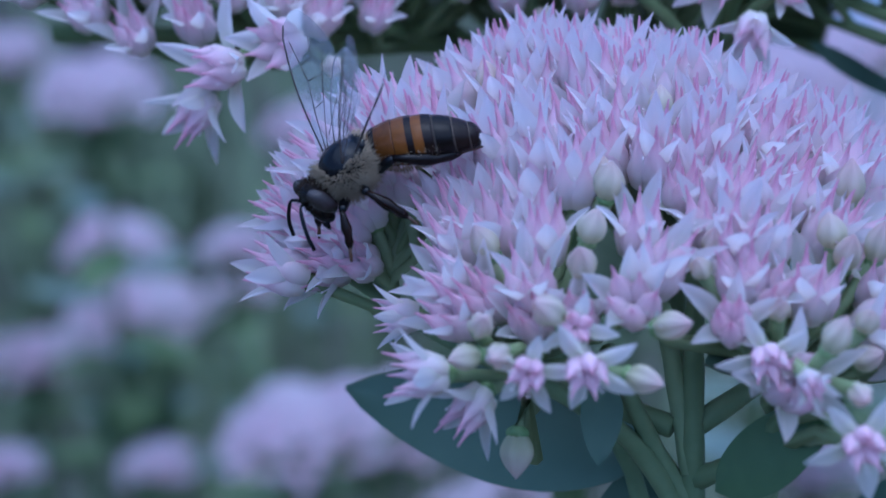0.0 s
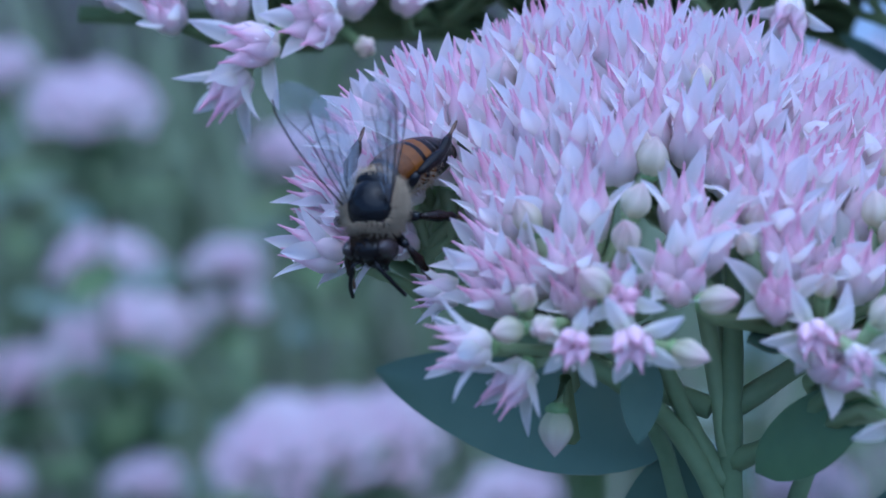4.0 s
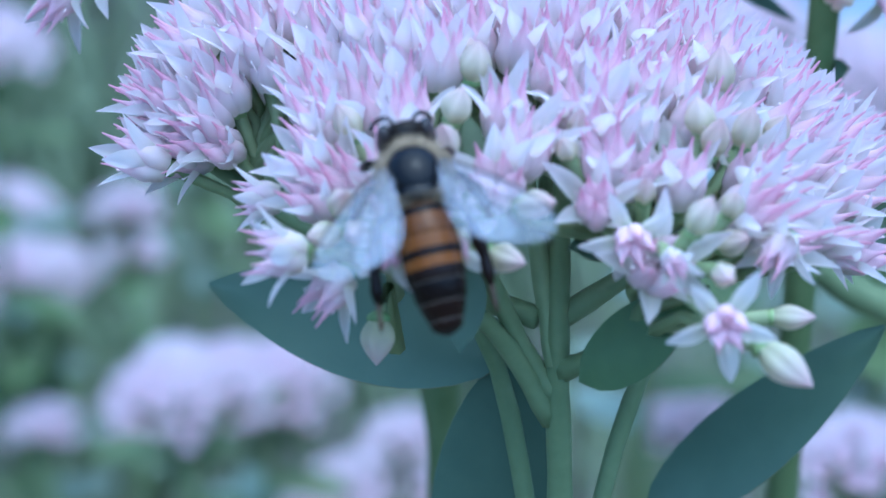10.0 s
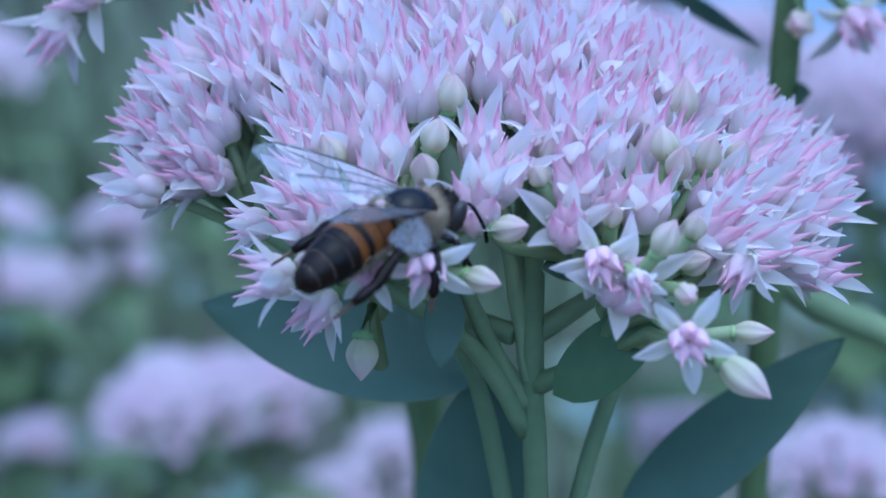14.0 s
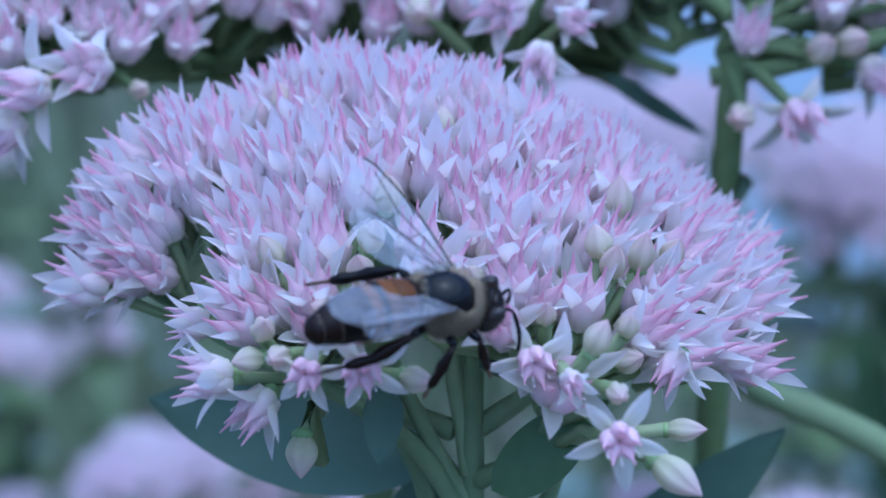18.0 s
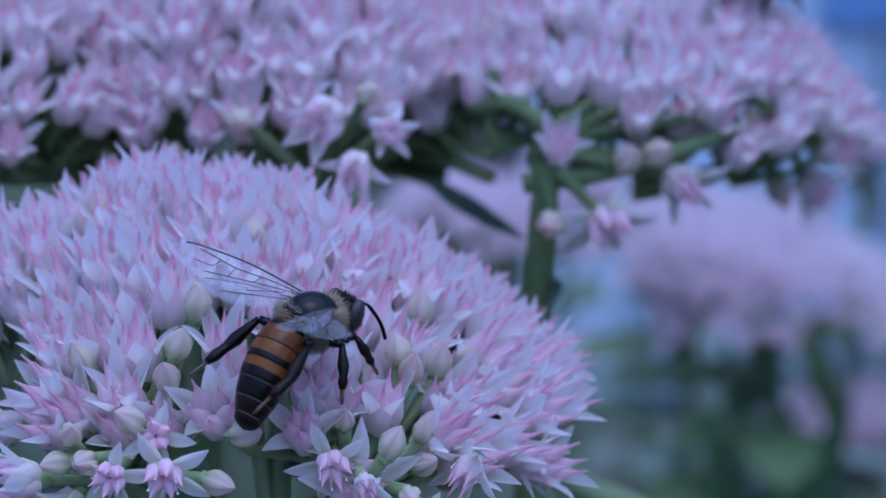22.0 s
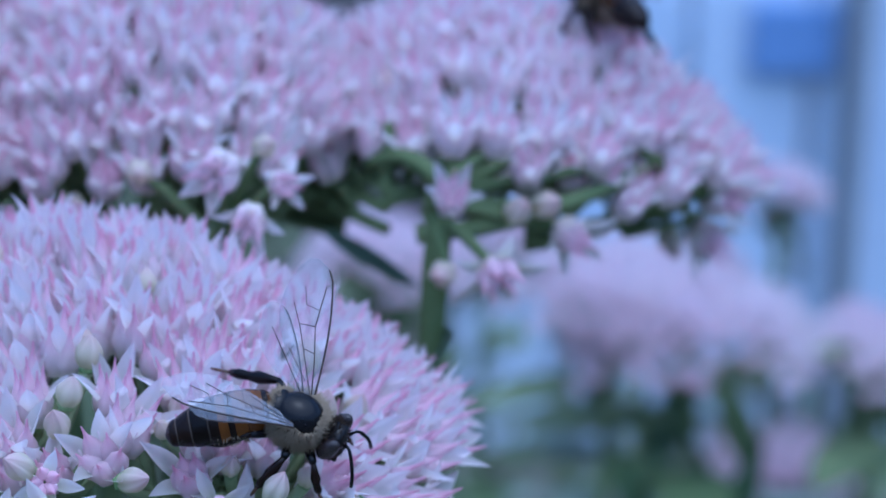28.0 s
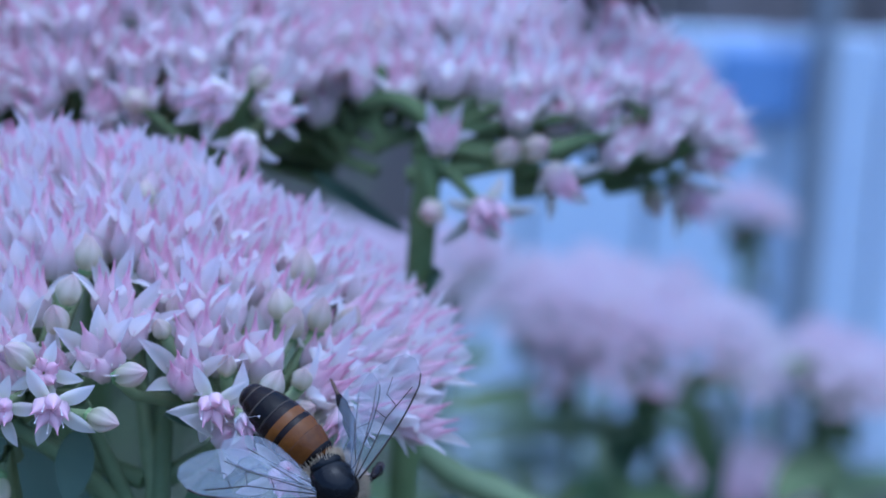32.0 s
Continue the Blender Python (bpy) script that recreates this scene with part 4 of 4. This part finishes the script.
def bee_leg(b, name, s, hip, knee, shin, heel, foot, r):
    """A leg of three pieces: thigh, flattened shank and thin foot."""
    h, k, t, e, f = (Vector((q[0], s * q[1], q[2])) / 1000 for q in (hip, knee, shin, heel, foot))
    verts, faces = [], []
    tube(verts, faces, [h, h.lerp(k, 0.35), h.lerp(k, 0.8), k], [q * r[0] / 1000 for q in (0.75, 1.1, 0.95, 0.7)], 8)
    leg = part_of(name, as_mesh(name, verts, faces, [CHITIN]), b)
    verts, faces = [], []
    tube(verts, faces, [k, k.lerp(t, 0.3), k.lerp(t, 0.75), t, t.lerp(e, 0.12), t.lerp(e, 0.6), e], [q * r[1] / 1000 for q in (0.5, 0.75, 1.15, 0.85, 0.8, 0.95, 0.55)], 8)
    part_of("shank", as_mesh("shank", verts, faces, [TIP]), leg)
    verts, faces = [], []
    tube(verts, faces, [e, e.lerp(f, 0.3), e.lerp(f, 0.65), f], [q / 1000 for q in (0.15, 0.12, 0.14, 0.08)], 6)
    part_of("foot", as_mesh("foot", verts, faces, [FOOT]), leg)


def honey_bee(label):
    b = thing("honey_bee", label, "bee", "bees on the flowers")
    bm = bmesh.new()
    ellipsoid(bm, (0, 0, 0.05), (1.95, 1.72, 1.66), 0, 28, 18)
    thorax = part("thorax", bm, CHITIN, b, "glossy blue-black thorax")
    bm = bmesh.new()
    ellipsoid(bm, (-1.4, 0, 0.72), (0.72, 1.12, 0.58), 25)
    part("scutellum", bm, CHITIN, thorax)
    fuzz("ruff", (0, 0, -0.05), (1.98, 1.8, 1.7), 4200, 0.85, TAN_HAIR, b, 3, lambda n: n.z < 0.42 or abs(n.x) > 0.72 or abs(n.y) > 0.82)
    bm = bmesh.new()
    ellipsoid(bm, (2.75, 0, -0.35), (0.85, 1.5, 1.35), 22)
    ellipsoid(bm, (3.05, 0, -1.35), (0.6, 0.82, 0.95), 20, 14, 10)
    head = part("head", bm, CHITIN, b)
    for s in (1, -1):
        bm = bmesh.new()
        ellipsoid(bm, (2.8, s * 1.18, -0.15), (0.64, 0.55, 1.2), 20, 18, 14)
        part("eye", bm, EYE, head, "dark brown compound eye")
        verts, faces = [], []
        tube(verts, faces, [Vector(q) / 1000 for q in curve_line(((3.4, s * 0.3, -0.35), (4.0, s * 0.75, 0.35), (4.5, s * 1.15, -0.2), (4.95, s * 1.55, -1.1), (5.2, s * 1.8, -2.1)), 3)],
             [0.00011] * 5 + [0.00014] * 8, 6)
        part_of("antenna", as_mesh("antenna", verts, faces, [CHITIN]), head)
        verts, faces = [], []
        tube(verts, faces, [Vector(q) / 1000 for q in ((3.2, s * 0.35, -1.8), (3.35, s * 0.25, -2.3), (3.3, s * 0.05, -2.6))], [0.0002, 0.00016, 0.00008], 6)
        part_of("mandible", as_mesh("mandible", verts, faces, [CHITIN]), head)
    fuzz("face_hair", (2.75, 0, -0.3), (0.85, 1.45, 1.3), 900, 0.42, DARK_HAIR, b, 4)
    # the abdomen's plates overlap like tiles: amber with dark hems towards the waist, black with pale hair rings at the tip
    at = (0.0, 0.10, 0.26, 0.43, 0.60, 0.76, 0.89, 1.0)
    rs = (0.7, 1.36, 1.64, 1.70, 1.60, 1.36, 0.98, 0.1)
    xs = [-7.55 * q for q in at]
    zs = [0.25 * q - 1.0 * q * q for q in at]
    abdomen = None
    for i in range(7):
        verts, faces, slots = [], [], []
        for f, grow in ((-0.10, 0.955), (0.1, 1.0), (0.28, 1.02), (0.5, 1.035), (0.64, 1.035), (0.66, 1.035), (0.9, 1.03), (0.98, 1.02), (1.03, 0.93)):
            f = max(f, 0.0) if i == 0 else f
            r = rs[i] + (rs[i + 1] - rs[i]) * f
            if i == 0:
                r = rs[0] + (rs[1] - rs[0]) * math.sqrt(max(0, min(1, f)))
            if i == 6:
                r = rs[6] * math.sqrt(max(0.015, 1 - min(1, f) ** 2))
            cx, cz = xs[i] + (xs[i + 1] - xs[i]) * f, zs[i] + (zs[i + 1] - zs[i]) * f
            for q in range(26):
                a = 2 * math.pi * q / 26
                verts.append(Vector((cx, r * grow * math.cos(a), cz + 0.92 * r * grow * math.sin(a))))
        amber = (3, 7, 5, 3, 0, 0, 0)[i]
        for k in range(8):
            for q in range(26):
                u, v = k * 26 + q, k * 26 + (q + 1) % 26
                faces.append((u, v, v + 26, u + 26))
                slots.append(2 if k == 0 and i in (4, 5, 6) else 0 if k < amber else 1)
        name = "abdomen_plate" if abdomen else "abdomen"
        ob = part_of(name, as_mesh(name, [v / 1000 for v in verts], faces, [AMBER, TIP, PALE_HAIR], slots), abdomen or b, None if abdomen else mm(-1.65, 0, 0.05))
        abdomen = abdomen or tagged(ob, "amber-banded abdomen with a black tip")
    fuzz("belly_hair", (-2.9, 0, -0.25), (3.0, 1.72, 1.6), 1100, 0.38, TAN_HAIR, abdomen, 6, lambda n: n.z < 0.1 or n.x > 0.8)
    for s in (1, -1):
        bee_leg(b, "front_leg", s, (1.3, 0.8, -1.2), (2.3, 2.0, -1.2), (3.0, 2.5, -2.5), (3.4, 2.6, -3.2), (3.9, 2.7, -4.0), (0.32, 0.32))
        bee_leg(b, "middle_leg", s, (0.2, 1.0, -1.3), (0.4, 2.7, -1.0), (-0.2, 3.7, -2.6), (-0.5, 4.0, -3.5), (-0.7, 4.3, -4.4), (0.34, 0.36))
        bee_leg(b, "hind_leg", s, (-0.9, 0.9, -1.2), (-2.3, 2.5, -0.5), (-4.3, 3.1, -2.2), (-5.9, 3.2, -3.0), (-7.3, 3.3, -3.7), (0.34, 0.42))
    wings = []
    for s in (1, -1):
        w = part_of("fore_wing", wing_mesh("fore_wing", 9.2, 3.1, s, FORE_VEINS), b, wing_pose(s, 14, 6), "clear smoky fore wing with dark veins")
        h = part_of("hind_wing", wing_mesh("hind_wing", 6.4, 2.2, s, HIND_VEINS), b, wing_pose(s, 8, 4, True), "clear smoky hind wing")
        wings.append((w, h, s))
    b.scale = (1.03, 1.03, 1.03)
    return b, wings, abdomen


def wing_pose(s, sweep, lift, hind=False):
    """A wing at its hinge: swept outwards from straight back, and lifted, in degrees."""
    return mm(-0.6 if hind else 0.1, s * 1.35, 0.85 if hind else 1.1) @ Matrix.Rotation(radians(-s * sweep), 4, 'Z') @ Matrix.Rotation(radians(lift), 4, 'Y') @ Matrix.Rotation(radians(s * 14), 4, 'X')


bee, bee_wings, bee_abdomen = honey_bee("honey bee with amber-banded dark abdomen and clear wings")
other_bee = tagged(copy_thing(bee, mm(50, 54, 21.0, 10, 10, -20)), "second honey bee on the head behind, out of focus")


def motions():
    walk(bee, [
        (0, mm(-19.8, -0.7, 5.2, -0, 33, -153)),
        (0.5, mm(-19.8, -3.0, 3.2, 21, 29, -117)),
        (1, mm(-20.0, -4.1, 3.0, 20, 45, -118)),
        (1.5, mm(-20.7, -3.8, 2.9, 19, 31, -114)),
        (2, mm(-20.7, -5.8, 1.6, 28, 52, -90)),
        (2.5, mm(-20.6, -5.6, 1.7, 23, 52, -98)),
        (4.5, mm(-20.4, -3.9, 1.7, 8, 45, -97)),
        (5, mm(-17.7, -6.3, 2.0, 23, -6, -46)),
        (5.5, mm(-16.5, -6.3, 2.9, 28, -4, -26)),
        (6, mm(-15.5, -9.9, 0.7, 26, 28, -39)),
        (6.5, mm(-14.1, -20.3, -3.1, 10, 28, -71)),
        (7, mm(-10.2, -20.1, -6.4, 34, 11, -44)),
        (7.5, mm(-7.7, -19.4, -3.5, 50, -11, -25)),
        (8, mm(-5.7, -18.3, -1.6, 42, -5, 27)),
        (8.5, mm(-4.6, -17.5, 0.6, 15, -27, 64)),
        (9, mm(-5.4, -16.5, 1.6, -1, -39, 91)),
        (9.5, mm(-6.2, -17.2, 2.0, -8, -36, 100)),
        (10, mm(-6.6, -16.8, 1.2, -10, -38, 102)),
        (10.5, mm(-8.1, -16.3, 0.4, -0, -43, 90)),
        (11, mm(-9.2, -15.3, 0.3, 5, -44, 83)),
        (11.5, mm(-7.7, -15.6, 0.5, 20, -31, 63)),
        (12, mm(-7.4, -15.0, 0.7, 18, -35, 62)),
        (12.5, mm(-7.8, -15.7, 0.7, 17, -35, 59)),
        (13, mm(-6.8, -16.0, 0.1, 21, -16, 48)),
        (13.5, mm(-5.7, -15.6, -0.1, 18, 4, 28)),
        (14, mm(-5.8, -15.1, 0.0, 14, 1, 37)),
        (14.5, mm(-5.6, -13.7, 0.8, 11, -2, 41)),
        (16.5, mm(-4.9, -13.5, 1.4, 13, 7, 35)),
        (17, mm(-4.3, -15.1, 1.8, 12, -1, 36)),
        (17.5, mm(-1.0, -17.3, 2.4, 31, 9, 28)),
        (18, mm(0.6, -18.0, 2.0, 35, 11, 17)),
        (18.5, mm(3.1, -17.1, 3.3, 27, -2, 22)),
        (19, mm(4.0, -14.4, 3.6, 19, -10, 34)),
        (19.5, mm(4.4, -12.8, 5.1, 5, -20, 56)),
        (20, mm(5.9, -11.5, 4.8, 14, -20, 45)),
        (20.5, mm(5.7, -11.3, 5.0, 15, -19, 48)),
        (21, mm(4.8, -11.0, 5.3, 15, -12, 46)),
        (21.5, mm(4.4, -10.5, 6.0, 15, -7, 47)),
        (22, mm(5.1, -11.7, 6.0, 7, 0, 40)),
        (22.5, mm(5.2, -11.7, 5.8, 14, 8, 23)),
        (23, mm(6.7, -12.8, 4.2, 28, 2, 13)),
        (23.5, mm(9.3, -11.5, 4.9, 27, 8, 19)),
        (24, mm(10.0, -13.0, 3.5, 22, 9, 34)),
        (24.5, mm(10.1, -13.7, 3.4, 19, 6, 39)),
        (25, mm(10.9, -13.5, 2.7, 22, -4, 30)),
        (25.5, mm(10.3, -13.8, 3.4, 18, 2, 39)),
        (27.5, mm(9.7, -12.6, 4.3, 24, 14, 17)),
        (28, mm(11.9, -13.4, 2.7, 32, 22, -16)),
        (28.5, mm(12.2, -16.9, 1.5, 31, 21, -37)),
        (29, mm(12.7, -19.5, -1.1, 29, 21, -49)),
        (29.5, mm(14.7, -19.8, -2.9, 30, 22, -47)),
        (30, mm(14.2, -18.2, -3.0, 32, 22, -47)),
        (30.5, mm(13.8, -18.9, -3.8, 32, 23, -47)),
        (31, mm(13.0, -19.6, -3.4, 33, 24, -45)),
        (31.5, mm(13.7, -20.5, -4.7, 34, 30, -42)),
        (32, mm(14.4, -21.3, -6.9, 35, 53, -49))
    ])
    # the abdomen bends at the waist
    bends = ((0, 7, -19, -27), (0.5, 6, -2, -47), (1, 11, -32, -29), (1.5, 9, -27, -26), (2, 14, -37, -33), (2.5, 12, -42, -26), (4.5, 11, -43, -24), (5, 4, -10, -24),
             (5.5, 13, -39, -30), (6, 8, -33, -20), (6.5, 0, 11, -10), (7, -3, 26, -22), (7.5, 0, 10, -23), (8, 1, -1, -10), (8.5, 1, 2, -14), (9, 2, -9, -9),
             (9.5, 1, -26, -3), (10, -1, -22, 3), (10.5, -6, -16, 23), (11, -7, -14, 32), (11.5, -7, -25, 23), (12, -8, -23, 27), (12.5, -7, -16, 28), (13, -6, -8, 33),
             (13.5, -4, -6, 24), (14, -2, -11, 12), (14.5, -3, -20, 11), (16.5, -4, -34, 11), (17, -3, -20, 9), (17.5, -2, -20, 7), (18, -2, -4, 18), (18.5, -0, -18, 1),
             (19, -0, -27, 1), (19.5, -2, -16, 10), (20, -1, -31, 3), (20.5, -3, -34, 7), (21, -10, -43, 20), (21.5, -12, -43, 25), (22, -7, -47, 13), (22.5, -9, -45, 19),
             (23, -3, -0, 30), (23.5, -5, -31, 14), (24, 1, -15, -5), (24.5, 1, -12, -3), (25, 3, -15, -15), (25.5, 6, -29, -17), (27.5, -13, -40, 29), (28, -8, -17, 33),
             (28.5, -3, -1, 25), (29, -2, -2, 13), (29.5, -3, -7, 16), (30, -3, -11, 16), (30.5, -2, -7, 15), (31, -4, -11, 19), (31.5, -2, -3, 15), (32, -3, -7, 21))
    walk(bee_abdomen, [(t, mm(-1.65, 0, 0.05, rx, ry, rz)) for t, rx, ry, rz in bends])
    # seconds, then sweep and lift of the fore wing and sweep of the hind wing, for the bee's left and right side
    beats = ((0, 36, 55, 24, 36, 55, 24), (1, 18, 55, 14, 14, 58, 10), (2, 24, 58, 16, 12, 62, 8), (2.5, 24, 58, 16, 12, 62, 8), (4.5, 30, 52, 18, 22, 52, 14), (5, 48, 28, 34, 45, 26, 30),
             (6, 36, 24, 26, 42, 24, 30), (6.5, 30, 35, 20, 55, 22, 40), (7, 26, 38, 18, 62, 16, 48), (7.5, 26, 30, 18, 42, 12, 30), (8, 24, 24, 16, 28, 8, 20), (8.5, 22, 12, 14, 32, 8, 24),
             (9, 26, 10, 18, 32, 8, 26), (10, 30, 14, 22, 34, 14, 28), (10.5, 30, 10, 22, 14, 10, 18), (11, 36, 10, 24, 10, 9, 18), (12, 38, 12, 26, 8, 10, 24), (12.5, 36, 14, 26, 8, 10, 24),
             (13, 38, 8, 26, 8, 14, 20), (13.5, 38, 8, 26, 10, 14, 36), (14.5, 36, 8, 26, 8, 12, 56), (16.5, 36, 8, 26, 8, 12, 56), (17, 38, 10, 26, 10, 14, 52), (18, 42, 16, 28, 14, 10, 26),
             (18.5, 42, 16, 28, 14, 12, 50), (19, 40, 14, 28, 12, 12, 58), (19.5, 46, 8, 30, 14, 14, 60), (20, 58, 8, 40, 36, 12, 66), (21, 60, 8, 42, 42, 10, 66), (22, 56, 12, 38, 36, 12, 60),
             (22.5, 48, 18, 34, 26, 14, 52), (23, 46, 24, 32, 14, 16, 30), (24, 42, 18, 30, 16, 12, 56), (25, 36, 8, 26, 18, 12, 58), (25.5, 36, 8, 26, 18, 12, 58), (27.5, 46, 30, 32, 18, 12, 34),
             (28, 58, 44, 38, 16, 10, 24), (28.5, 72, 44, 48, 28, 10, 20), (29, 74, 46, 50, 44, 10, 30), (30, 66, 46, 46, 50, 12, 36), (31.5, 60, 40, 42, 64, 10, 50), (32, 48, 34, 34, 60, 10, 44))
    for fore, hind, s in bee_wings:
        k = 1 if s > 0 else 4
        walk(fore, [(q[0], wing_pose(s, q[k], q[k + 1])) for q in beats])
        walk(hind, [(q[0], wing_pose(s, q[k + 2], q[k + 1] * 0.7, True)) for q in beats])
    walk(other_bee, [
        (0, mm(49.9, 53.1, 20.4, 1, -0, 3)),
        (22.5, mm(49.9, 53.1, 20.4, 1, -0, 3)),
        (23, mm(47.9, 52.7, 21.5, -2, -5, 31)),
        (23.5, mm(48.3, 52.0, 23.1, -1, -11, 26)),
        (24, mm(49.9, 51.6, 22.6, -0, -8, 21)),
        (24.5, mm(53.9, 50.9, 20.9, 11, -6, -55)),
        (25, mm(53.8, 50.0, 21.4, 11, -7, -58)),
        (25.5, mm(54.3, 50.2, 20.4, 11, -4, -57)),
        (26.5, mm(51.0, 52.0, 21.7, 9, -2, 25)),
        (27.5, mm(47.2, 53.8, 22.9, 7, 0, 108)),
        (28, mm(45.2, 53.6, 22.5, 7, 0, 105)),
        (29, mm(45.1, 51.9, 22.9, 7, -1, 105)),
        (30, mm(44.8, 49.6, 23.7, 6, -0, 106)),
        (30.5, mm(44.6, 50.0, 23.2, 5, -3, 109)),
        (31, mm(45.0, 50.4, 22.4, 6, -1, 103)),
        (32, mm(45.5, 49.7, 21.5, 6, -1, 103))
    ])


motions()
